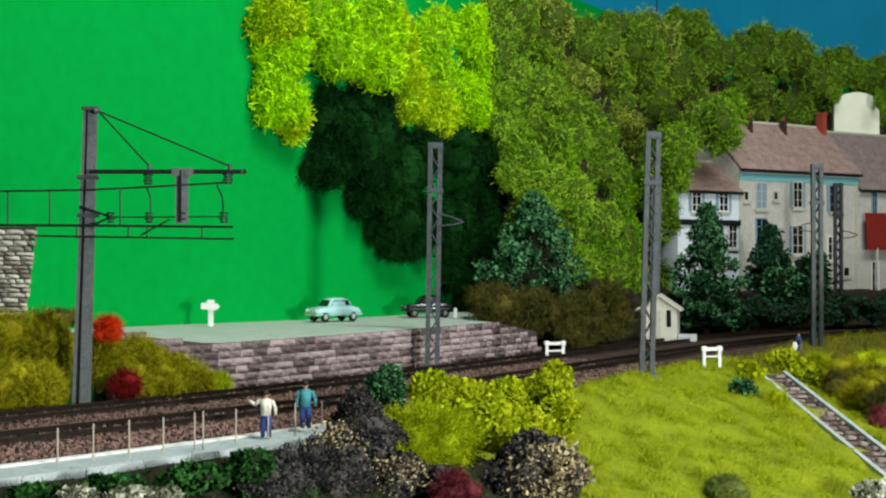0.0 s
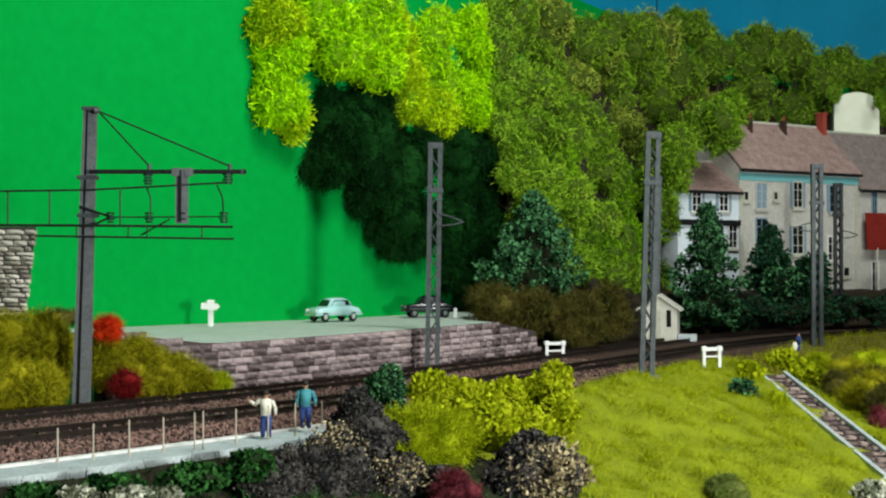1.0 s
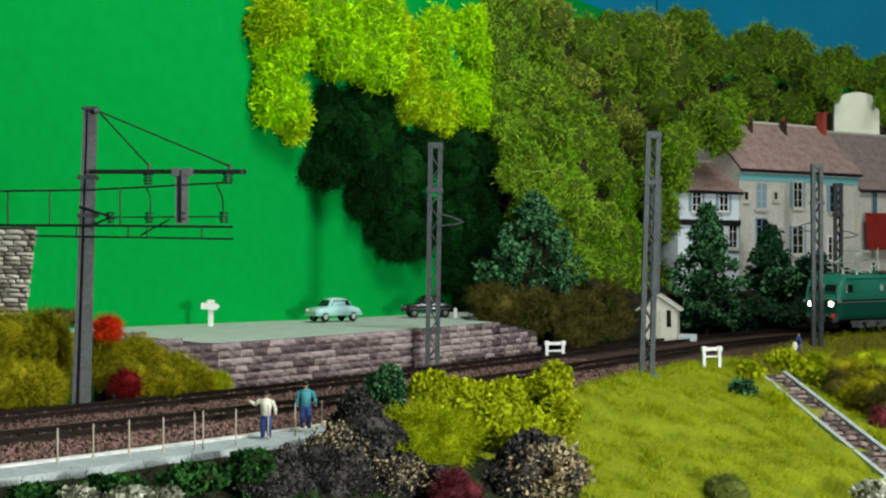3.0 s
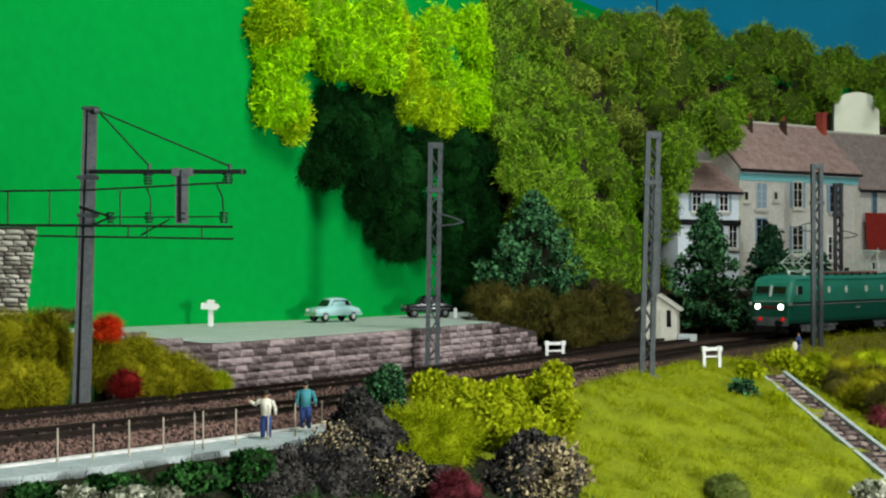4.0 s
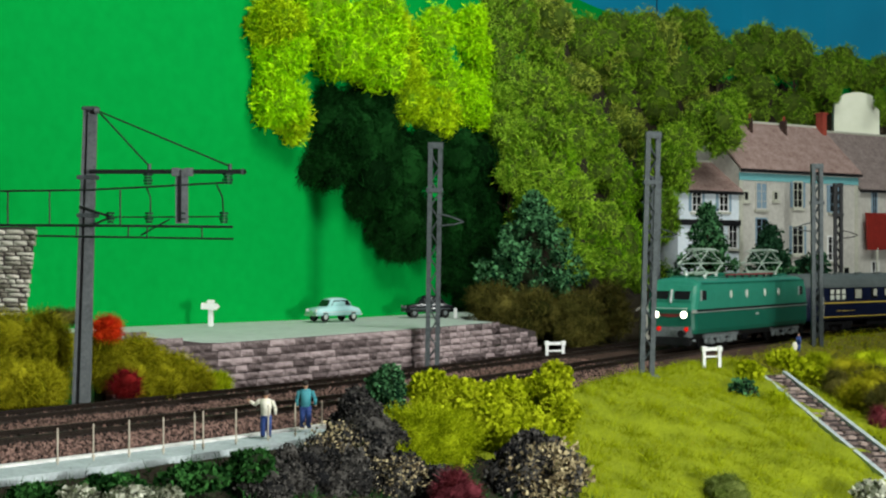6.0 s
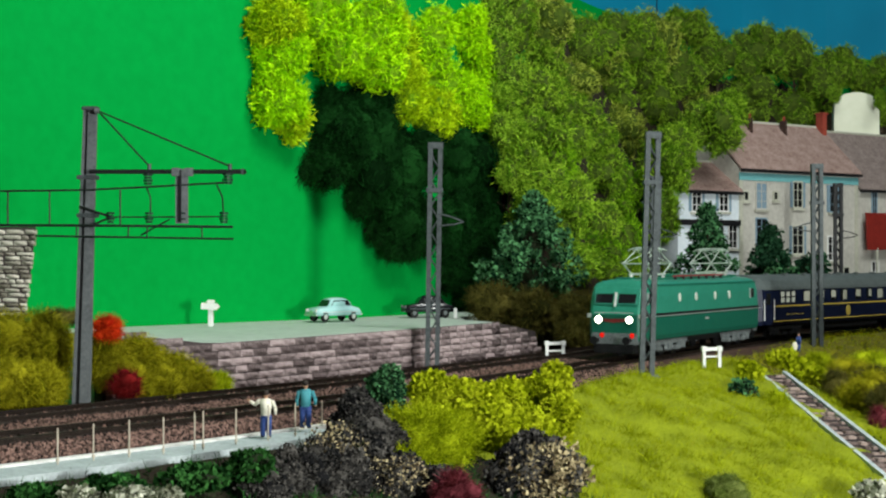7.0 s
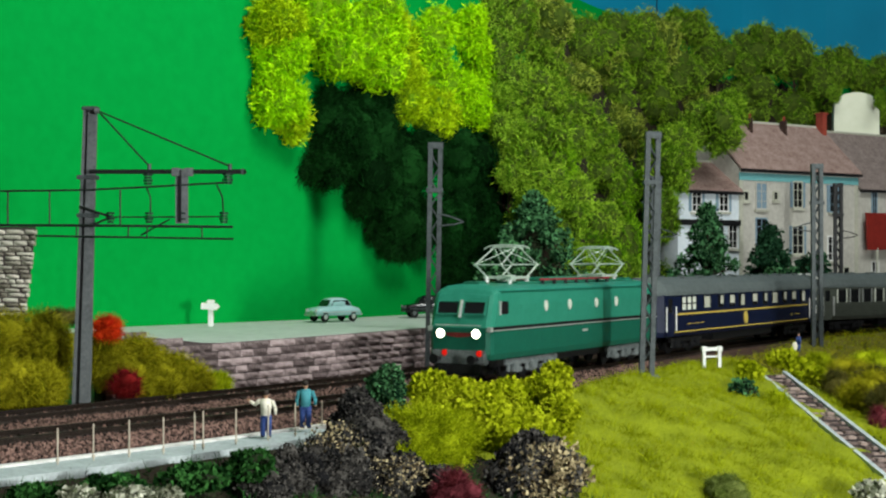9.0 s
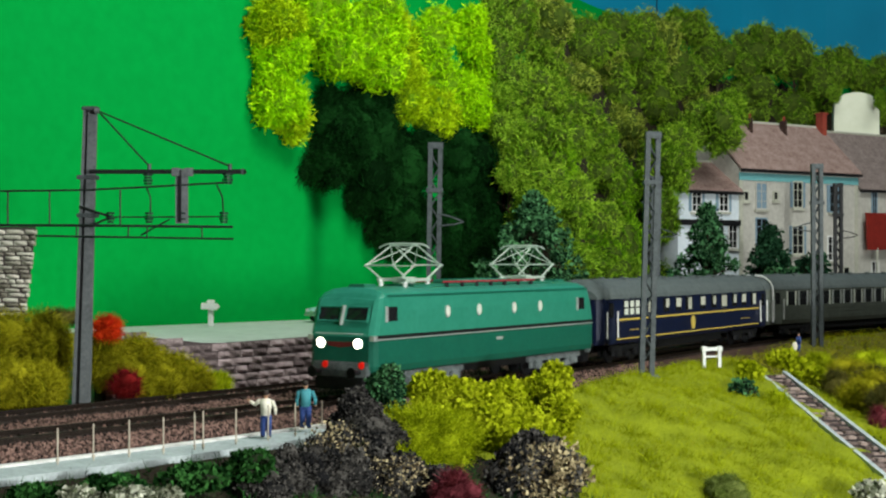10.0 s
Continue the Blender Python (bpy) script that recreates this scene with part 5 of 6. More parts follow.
def sign_post(x, y, z):
    t = thing("signpost", "white signpost with arrow-shaped arms on the yard", "signpost", "", (x, y, z))
    part("post", box(B(), -0.13, 0.13, -0.08, 0.08, 0, 1.3, 0.03), WHITE, t)
    bm = prism(B(), [(-0.46, 0.86), (0.3, 0.82), (0.48, 0.98), (0.34, 1.14), (-0.44, 1.18)], -0.09, -0.2)
    part("arm", bm, WHITE, t)
    part("finial", box(B(), -0.2, 0.2, -0.14, 0.14, 1.14, 1.32, 0.05), WHITE, t)
    return t


sign_post(-11.54, 69.50, 1.62)


def car(x, y, z, turn, paint, label, trim=CHROME):
    """Rounded four-door saloon of the fifties."""
    t = thing("car", label, "car", "parked cars", (x, y, z), turn)
    # uneven scale, chosen to fit the car to the camera's view
    t.scale = (0.72, 0.75, 0.9)
    L = 2.0
    prof = [(-L, 0.38), (-L + 0.02, 0.62), (-L + 0.25, 0.8), (-1.05, 0.88), (-0.72, 0.92), (0.9, 0.94), (1.3, 0.9), (L - 0.2, 0.8), (L, 0.6), (L, 0.36)]

    bm = B()
    rings = []
    for yy, k in ((-0.78, 0.9), (-0.7, 0.98), (0, 1.04), (0.7, 0.98), (0.78, 0.9)):
        rings.append([(px * (0.985 if abs(yy) > 0.75 else 1), yy, 0.3 + (pz - 0.3) * k) for px, pz in prof])
    loft(bm, rings)
    body = part("body", bm, paint, t, "", True)
    cab = [(-0.95, 0.86), (-0.62, 1.3), (-0.3, 1.4), (0.55, 1.4), (0.95, 1.25), (1.35, 0.86)]
    bm = B()
    loft(bm, [[(px, yy * 1.0, 0.86 + (pz - 0.86) * k) for px, pz in cab] for yy, k in ((-0.72, 0.0), (-0.58, 0.95), (0, 1.02), (0.58, 0.95), (0.72, 0.0))])
    part("cabin", bm, paint, body, "", True)
    for yy in (-1, 1):
        for x0, x1 in ((-0.55, 0.1), (0.2, 0.95)):
            bm = B()
            q = [(x0 - (0.12 if x0 < 0 else 0), yy * 0.69, 0.95), (x1 + (0.1 if x1 > 0.5 else 0), yy * 0.69, 0.95), (x1 - (0.1 if x1 > 0.5 else 0), yy * 0.615, 1.25), (x0 + (0.1 if x0 < 0 else 0), yy * 0.615, 1.25)]
            loft(bm, [q, [(px, py - yy * 0.05, pz) for px, py, pz in q]])
            part("side_window", bm, GLASS, body)
        for xx in (-1.25, 1.25):
            w = part("wheel", disc(B(), xx, yy * 0.68, 0.3, 0.31, 0.2, "y", 18), TYRE, t)
            part("hubcap", disc(B(), xx, yy * 0.785, 0.3, 0.15, 0.03, "y", 14), trim, w)
        part("headlamp", ball(B(), (-L + 0.06, yy * 0.55, 0.66), 0.13, 2), trim, body)
        part("side_trim", box(B(), -1.6, 1.6, min(yy * 0.77, yy * 0.8), max(yy * 0.77, yy * 0.8), 0.55, 0.59), trim, body)
    q = [(-0.98, -0.55, 0.93), (-0.98, 0.55, 0.93), (-0.66, 0.48, 1.27), (-0.66, -0.48, 1.27)]
    part("windscreen", loft(B(), [q, [(px + 0.06, py, pz) for px, py, pz in q]]), GLASS, body)
    q = [(1.3, -0.5, 0.95), (1.3, 0.5, 0.95), (1.02, 0.45, 1.22), (1.02, -0.45, 1.22)]
    part("rear_window", loft(B(), [q, [(px - 0.06, py, pz) for px, py, pz in q]]), GLASS, body)
    for s in (-1, 1):
        part("bumper", box(B(), min(s * (L - 0.02), s * (L + 0.08)), max(s * (L - 0.02), s * (L + 0.08)), -0.76, 0.76, 0.36, 0.47, 0.03), trim, t)
    part("grille", box(B(), -L - 0.02, -L + 0.1, -0.3, 0.3, 0.45, 0.66, 0.03), trim, body)
    return t


car(-5.84, 74.50, 1.65, 40, CAR_BLUE, "pale blue rounded saloon car parked on the yard")
# dull trim instead of bright metal: tree shade put into the colour
car(-0.87, 80.00, 1.63, 14, CAR_BLACK, "black saloon car parked in the shade of the trees", BOGIE)
t = thing("marker_post", "small white marker stone on the yard", "marker post", "", (0.70, 79.00, 1.70))
part("post", box(B(), -0.1, 0.1, -0.1, 0.1, -0.1, 0.5, 0.03), WHITE, t)


def hut(x, y, z, turn):
    t = thing("hut", "small cream rendered trackside hut with pale roof", "hut", "", (x, y, z), turn)
    w, d, h = 1.15, 1.0, 1.9
    body = part("wall", prism(B(), [(-w, -0.4), (w, -0.4), (w, h), (0, h + 0.75), (-w, h)], -d, d), HUT, t)
    for s in (-1, 1):
        q = [(s * 0.0, -d - 0.2, h + 0.86), (s * (w + 0.25), -d - 0.2, h - 0.1), (s * (w + 0.25), d + 0.2, h - 0.1), (s * 0.0, d + 0.2, h + 0.86)]
        part("roof_slab", loft(B(), [q, [(a, b, c - 0.12) for a, b, c in q]]), HUT, t)
    part("door", box(B(), -0.55, 0.15, -d - 0.04, -d + 0.05, 0.0, 1.75, 0.02), CREAM_BLIND, t)
    part("window", box(B(), 0.5, 0.78, -d - 0.03, -d + 0.05, 0.7, 1.75), GLASS, t)
    part("step", box(B(), w + 0.05, w + 1.2, -d - 0.1, -d + 0.7, -0.3, 0.25, 0.03), CONCRETE, t)
    return t


hut(13.81, 89.00, -0.00, -14)


# ---- figures: one plain mesh each ----
def figurine(x, y, z, turn, label, shirt, trousers, raised, h=1.0):
    bm = B()
    mats = [SKIN, shirt, trousers, HAIR, TYRE]

    def add(fn, k):
        before = set(bm.faces)
        fn()
        for f in bm.faces:
            if f not in before:
                f.material_index, f.smooth = k, True
    for s in (-1, 1):
        add(lambda: rod(bm, (s * 0.12, 0, 0.06), (s * 0.1, 0, 0.82), 0.085, 10, 0.12), 2)
        add(lambda: ball(bm, (s * 0.13, -0.06, 0.05), 0.09, 2, (0.9, 1.7, 0.7)), 4)
    add(lambda: ball(bm, (0, 0, 0.82), 0.2, 2, (1.05, 0.75, 0.8)), 2)
    add(lambda: rod(bm, (0, 0, 0.82), (0, 0, 1.38), 0.19, 12, 0.23), 1)
    add(lambda: ball(bm, (0, 0, 1.36), 0.22, 2, (1.1, 0.7, 0.55)), 1)
    wrist = (-0.36, -0.02, 0.86)
    add(lambda: rod(bm, (-0.22, 0, 1.38), (-0.36, 0.03, 1.1), 0.085, 8, 0.07), 1)
    add(lambda: rod(bm, (-0.36, 0.03, 1.1), wrist, 0.07, 8, 0.055), 1)
    add(lambda: ball(bm, wrist, 0.06, 1), 0)
    if raised:
        add(lambda: rod(bm, (0.22, 0, 1.38), (0.42, -0.1, 1.22), 0.085, 8, 0.07), 1)
        add(lambda: rod(bm, (0.42, -0.1, 1.22), (0.62, -0.1, 1.36), 0.07, 8, 0.05), 1)
        add(lambda: ball(bm, (0.66, -0.1, 1.39), 0.06, 1), 0)
    else:
        add(lambda: rod(bm, (0.22, 0, 1.38), (0.33, 0.0, 1.1), 0.085, 8, 0.07), 1)
        add(lambda: rod(bm, (0.33, 0.0, 1.1), (0.3, -0.08, 0.84), 0.07, 8, 0.055), 1)
        add(lambda: ball(bm, (0.3, -0.08, 0.82), 0.06, 1), 0)
    add(lambda: rod(bm, (0, 0, 1.4), (0, 0, 1.54), 0.065, 8), 0)
    add(lambda: ball(bm, (0, -0.01, 1.62), 0.12, 2, (0.9, 1.0, 1.15)), 0)
    add(lambda: ball(bm, (0, 0.02, 1.67), 0.125, 2, (0.95, 1.0, 0.95)), 3)
    bmesh.ops.scale(bm, vec=(h, h, h), verts=bm.verts)
    ob = part("figurine", bm, SKIN, None, label)
    for m in mats[1:]:
        ob.data.materials.append(m)
    ob.matrix_basis = pose(x * K, y * K, z * K, 0, 0, turn)
    return tagged(ob, "", "figurine", "model figures")


figurine(-5.39, 42.60, -0.46, 180, "painted model figure in cream shirt and blue trousers", SHIRT, JEANS, True, 0.81)
figurine(-4.34, 44.20, -0.38, 180, "painted model figure in teal shirt and blue trousers", TEAL, JEANS, False, 0.85)
figurine(19.83, 78.00, -0.30, 100, "painted model figure in dark blue beside the mast", JEANS, JEANS, False, 0.66)
t = thing("bag", "pale cream sack leaning by a model figure", "bag", "", (19.46, 77.40, -0.14), 0)
part("sack", ball(B(), (0, 0, 0.26), 0.22, 2, (0.75, 0.6, 1.25)), SHIRT, t)


# thin posts along the walkway
def wire_post(x, y, z, h):
    t = thing("railing_post", "thin pale wire post standing on the walkway", "post", "walkway posts", (x, y, z))
    part("rod", rod(B(), (0, 0, -0.1), (0, 0, h), 0.024, 6), POST, t)
    part("foot", rod(B(), (0, 0, -0.02), (0, 0, 0.04), 0.045, 8), POST, t)


for a in ((-10.16, 36.90, -0.35, 0.86), (-9.39, 37.60, -0.34, 0.88), (-8.59, 38.30, -0.36, 0.92), (-7.81, 39.10, -0.38, 0.93), (-7.08, 39.90, -0.37, 0.96),
          (-6.87, 40.10, -0.39, 1.0), (-6.11, 41.30, -0.40, 0.95), (-5.27, 42.20, -0.41, 0.98), (-4.56, 43.20, -0.43, 0.95), (-3.86, 44.60, -0.25, 0.7)):
    wire_post(*a)


# ---- houses on the shelf ----
FACADE = (23.3, 110.0, 0.0)
BASE = 1.9


def house(name, x0, x1, eave, ridge, depth, wall_mat, roof_mat, label, fascia):
    t = thing(name, label, "house", "row of houses", FACADE, 34.4)
    half = depth / 2
    pts = [(0.0, BASE), (0.0, eave), (half, ridge - 0.2), (depth, eave), (depth, BASE)]
    bm = loft(B(), [[(x0, y, z) for y, z in pts], [(x1, y, z) for y, z in pts]])
    wall = part("wall", bm, wall_mat, t)
    for a, b in ((-0.35, half), (depth + 0.35, half)):
        q = [(x0 - 0.1, a, eave - 0.1), (x1 + 0.1, a, eave - 0.1), (x1 + 0.1, b, ridge), (x0 - 0.1, b, ridge)]
        part("roof_slope", loft(B(), [q, [(px, py, pz + 0.18) for px, py, pz in q]]), roof_mat, t)
    part("ridge", rod(B(), (x0 - 0.1, half, ridge + 0.16), (x1 + 0.1, half, ridge + 0.16), 0.12, 8), CREAM_BLIND, t)
    part("gutter", box(B(), x0 - 0.1, x1 + 0.1, -0.5, -0.28, eave - 0.3, eave - 0.06, 0.03), BLACK, t)
    if fascia:
        part("fascia", box(B(), x0, x1, -0.08, 0.05, eave - 0.95, eave - 0.36), TURQUOISE, t)
        for xx in (x0 + 0.18, x1 - 0.2):
            part("quoin", box(B(), xx - 0.2, xx + 0.2, -0.06, 0.05, BASE, eave - 0.95), CREAM_BLIND, t)
    return t, wall


def window(parent, x, z, w, h, mat=GLASS, frame_mat=CREAM_BLIND, shutters=False, sill=True):
    f = part("window", box(B(), x - w / 2, x + w / 2, -0.05, 0.1, z - h / 2, z + h / 2), mat, parent)
    bm = B()
    for s in (-1, 1):
        box(bm, x + s * w / 2 - 0.06, x + s * w / 2 + 0.06, -0.09, 0.05, z - h / 2 - 0.05, z + h / 2 + 0.05)
        box(bm, x - w / 2, x + w / 2, -0.09, 0.05, z + s * h / 2 - 0.06, z + s * h / 2 + 0.06)
    if h > 1:
        box(bm, x - 0.035, x + 0.035, -0.08, 0.05, z - h / 2, z + h / 2)
        for k in (-0.2, 0.18):
            box(bm, x - w / 2, x + w / 2, -0.075, 0.05, z + k * h - 0.025, z + k * h + 0.025)
    part("frame", bm, frame_mat, f)
    if sill:
        part("sill", box(B(), x - w / 2 - 0.15, x + w / 2 + 0.15, -0.22, 0.05, z - h / 2 - 0.22, z - h / 2 - 0.08), CREAM_BLIND, f)
    if shutters:
        for s in (-1, 1):
            part("shutter", box(B(), min(x + s * (w / 2 + 0.07), x + s * (w / 2 + 0.3)), max(x + s * (w / 2 + 0.07), x + s * (w / 2 + 0.3)), -0.12, 0.02, z - h / 2, z + h / 2), SHUTTER, f)


main_house, main_wall = house("house", 0.0, 14.2, 12.15, 16.2, 8.0, HOUSE_WALL, ROOF_TILE, "grey rendered three-storey house with weathered red-brown roof", True)
window(main_wall, 0.75, 9.96, 0.55, 0.75)
window(main_wall, 2.48, 10.00, 1.25, 2.1, SHUTTER, HOUSE_WALL)
window(main_wall, 4.11, 10.04, 0.5, 0.65)
window(main_wall, 6.71, 10.20, 1.1, 2.1, GLASS, CREAM_BLIND, True)
window(main_wall, 11.12, 9.98, 1.1, 2.2, GLASS, SHUTTER, True)
window(main_wall, 6.71, 6.52, 1.3, 2.3, GLASS, CREAM_BLIND, True)
window(main_wall, 2.48, 7.16, 1.2, 2.1, GLASS, SHUTTER, False)
window(main_wall, 12.68, 3.91, 0.75, 0.8)
window(main_wall, 10.91, 5.85, 1.1, 2.0, GLASS, WHITE)
for lx in (4.6, 8.7):
    c = part("chimney", box(B(), lx - 0.11, lx + 0.11, 2.9, 3.6, 15.0, 16.6, 0.03), SOOT_BROWN, main_house, "narrow soot-brown chimney")
    part("chimney_pot", rod(B(), (lx, 3.2, 16.55), (lx, 3.2, 16.95), 0.1, 8), BRICK_RED, c)
c = part("chimney", box(B(), 13.6, 14.15, 3.2, 4.0, 15.0, 17.5, 0.05), BRICK_RED, main_house, "red brick chimney")
part("chimney_cap", box(B(), 13.54, 14.21, 3.14, 4.06, 17.4, 17.6, 0.03), BRICK_RED, c)

annex, annex_wall = house("house", -6.6, -0.02, 10.3, 12.6, 6.0, HOUSE_PALE, ROOF_TILE, "lower pale blue rendered annex with brown roof", False)
window(annex_wall, -4.68, 9.47, 1.0, 1.7, GLASS, WHITE, True)
window(annex_wall, -1.76, 9.54, 1.0, 1.7, GLASS, WHITE, True)
part("string_course", box(B(), -6.6, -0.05, -0.25, 0.05, 7.55, 8.0), BLACK, annex_wall)
window(annex_wall, -0.76, 6.77, 0.9, 1.9, GLASS, WHITE)

end_house, end_wall = house("house", 14.25, 30.0, 10.9, 15.9, 8.0, HOUSE_WALL, ROOF_GREY, "grey rendered house with dark grey-brown roof", False)
window(end_wall, 16.31, 9.73, 0.6, 1.9, GLASS, SHUTTER)
window(end_wall, 19.93, 9.81, 1.0, 1.9, GLASS, WHITE)
window(end_wall, 16.39, 3.46, 0.9, 2.6, GLASS, WHITE)

t = thing("awning", "red painted lean-to awning on thin posts beside the house", "awning", "", FACADE, 34.4)
# panel stands nearly upright to fit the camera's view
q = [(14.3, -0.95, 5.75), (24.0, -0.95, 5.75), (24.0, -0.8, 8.75), (14.3, -0.8, 8.75)]
part("roof_panel", loft(B(), [q, [(a, b + 0.1, c + 0.12) for a, b, c in q]]), SHEET_RED, t, "dark red painted sheet roof, set upright")
for xx in (15.6, 18.5, 21.5):
    part("post", rod(B(), (xx, -0.9, 1.8), (xx, -0.9, 5.9), 0.08, 6), CREAM_BLIND, t)

# cream rounded board behind the roofs
t = thing("rounded_board", "cream card board with rounded top behind the roofs", "scenery board", "", (37.52, 127.00, 16.20))
pts = [(2.05 * math.cos(a) ** 1 * 1.0, 1.85 * max(0.0, math.sin(a)) ** 0.6 + 2.05) for a in np.linspace(0, math.pi, 15)]
pts = [(2.10, -7.0)] + pts + [(-2.10, -7.0)]
part("board", prism(B(), pts, -0.3, 0.3), CREAM, t)
t = thing("cable", "thin dark cable hanging before the sky board", "cable", "", (18.38, 120.00, 26.34))
part("strand", rod(B(), (0, 0, -2.0), (0, 0, 4.0), 0.05, 6), WIRE, t)


# ---- embankment: turf, stairs, loose growth ----
def turf(name, n, mat, s0, s1, o0, o1, size, label, seed, skip=True, width=0.05, segs=3):
    rng = np.random.default_rng(seed)
    s, o = rng.uniform(s0, s1, n), rng.uniform(o0, o1, n)
    h = np.interp(s, S_ALL, HEAD)
    x, y = np.interp(s, S_ALL, LINE_X) + np.sin(h) * o, np.interp(s, S_ALL, LINE_Y) - np.cos(h) * o
    if skip:
        k = ~stair_zone(x, y)
        x, y = x[k], y[k]
    z = rough_ground(x, y)
    p = np.stack([x, y, z - 0.03], 1)
    tuft = np.array([noise.noise((a * 0.9, b * 0.9, 7)) for a, b in zip(x, y)])
    out = unit(np.tile([0.15, -0.5, 0.8], (len(x), 1)) + rng.normal(size=(len(x), 3)) * 0.45)
    v, f = strands(rng, p, out, size, size * width, segs, 0.6, 0.08)
    v = v.reshape(len(x), -1, 3)
    v = p[:, None] + (v - p[:, None]) * (1 + 0.9 * tuft)[:, None, None]
    ob = mesh_of(name, v.reshape(-1, 3), f, mat, None, label)
    return tagged(ob, "", "grass", "", "stuff")


ST_A, ST_B = Vector((16.2, 69.0, -0.98)), Vector((17.6, 53.6, -3.72))
ST_DIR = (ST_B - ST_A).normalized()
ST_SIDE = Vector((-ST_DIR.y, ST_DIR.x, 0)).normalized()
ST_W = 0.55


def stair_zone(x, y):
    dx, dy = x - ST_A.x, y - ST_A.y
    f = Vector((ST_DIR.x, ST_DIR.y)).normalized()
    along, across = dx * f.x + dy * f.y, dx * -f.y + dy * f.x
    return (np.abs(across) < ST_W + 0.75) & (along > -0.9) & (along < 18)


turf("meadow_grass", 115000, MEADOW_GRASS, -1, 27, 3.6, 15.5, 0.3, "yellow-green fibre grass on the embankment", 11, width=0.035, segs=2)
turf("meadow_grass", 9000, MEADOW, -1, 27, 3.6, 15.5, 0.5, "longer yellow-green fibre tufts on the embankment", 16, width=0.02)
turf("meadow_grass", 2500, OCHRE, -1, 27, 3.6, 15, 0.36, "olive fibre grass on the embankment", 12, width=0.03)
turf("slope_grass", 16000, OCHRE, 26, 52, 3.6, 15, 0.4, "olive-brown fibre grass beside the stairs", 13, width=0.035)
turf("slope_grass", 9000, MEADOW, 26, 52, 3.4, 13, 0.4, "yellow-green fibre grass beside the stairs", 14, width=0.03)
turf("bank_grass", 12000, GRASS_DARK, -20, 0, 4.2, 11, 0.3, "dark green turf below the walkway", 15)
for a in ((18.12, 74.00, -0.60, 0.96, 0.66), (18.13, 70.00, -1.01, 0.96, 0.74), (17.34, 68.00, -1.66, 0.55, 0.55), (14.78, 67.00, -0.48, 0.70, 0.43)):
    bush(*a, HEDGE, "yellow-green leafy bush beside the stairs", "leaf", 2600, 0.2, "bush", "bush", None, CORE, "bushes beside the stairs")
bush(19.13, 68.00, -1.39, 1.04, 0.93, SCRUB, "olive-brown bush on the slope", "fibre", 2500, 0.35)
bush(19.76, 63.00, -2.32, 0.56, 0.81, MAROON, "maroon tuft on the slope", "fibre", 1500, 0.3)
bush(20.64, 68.00, -1.39, 1.24, 0.93, OCHRE, "olive fibre bush on the slope", "fibre", 3000, 0.4)
for a in ((20.6, 71.0, -0.85, 1.2, 0.7, OCHRE), (22.4, 73.0, -0.6, 1.3, 0.7, MEADOW), (19.3, 65.5, -1.45, 0.8, 0.7, OCHRE), (20.2, 64.0, -1.55, 0.9, 0.8, SCRUB), (21.3, 69.5, -1.1, 1.0, 0.75, SCRUB), (20.2, 75.0, -0.55, 0.9, 0.5, MEADOW)):
    bush(*a, "olive fibre bush on the slope beside the stairs", "fibre", 4500, 0.32, "bush", "bush", None, CORE, "bushes on the slope", 9)
# scrub added out of view to keep the low lamp off the track
for a in ((27.0, 66.0, 1.9), (29.6, 66.6, 2.2), (32.4, 67.4, 2.3), (35.4, 68.0, 2.3), (38.6, 69.0, 2.2), (41.8, 70.0, 2.0)):
    bush(*a, 1.9, 3.0, SCRUB, "tall brown-green scrub on the slope above the track", "fibre", 6000, 0.6, "scrub", "scrub", None, CORE, "tall scrub on the slope", 9)
for x in (22.6, 25.2, 27.4, 29.6, 31.8):
    bush(x, 100.0 + (x - 22.6) * 0.3, 1.3, 1.7, 1.0, LEAF_DARK, "dark low growth at the foot of the houses", "leaf", 2500, 0.22, "bush", "bush", None, CORE, "growth before the houses", 9)
bush(18.70, 60.00, -3.31, 0.92, 0.48, LEAF_DARK, "dark green bush beside the stairs", "leaf", 1800, 0.2)
bush(14.93, 62.50, -1.63, 0.66, 0.66, MEADOW, "yellow-green fibre tuft beside the stairs", "fibre", 1500, 0.35)
bush(15.38, 50.00, -3.30, 0.69, 0.36, FLOWER_PALE, "pale yellow-green leafy bush at the stairs", "leaf", 1400, 0.2)
for a in ((-6.70, 36.50, -0.80, 1.03, 0.35), (-5.28, 38.00, -0.73, 0.92, 0.37), (-8.26, 35.00, -0.82, 0.85, 0.28), (-9.95, 34.00, -0.82, 0.69, 0.19)):
    bush(*a, GRASS_DARK, "dark green clump below the walkway", "leaf", 2600, 0.16, "bush", "bush", None, CORE, "clumps below the walkway")
for a in ((-7.52, 33.60, -0.75, 0.81, 0.16), (-8.80, 33.80, -0.76, 0.46, 0.15), (-6.81, 34.80, -0.90, 0.31, 0.11)):
    bush(*a, FLOWER_PALE, "pale cream flowering clump below the walkway", "leaf", 1300, 0.13, "bush", "bush", None, CORE, "pale clumps")


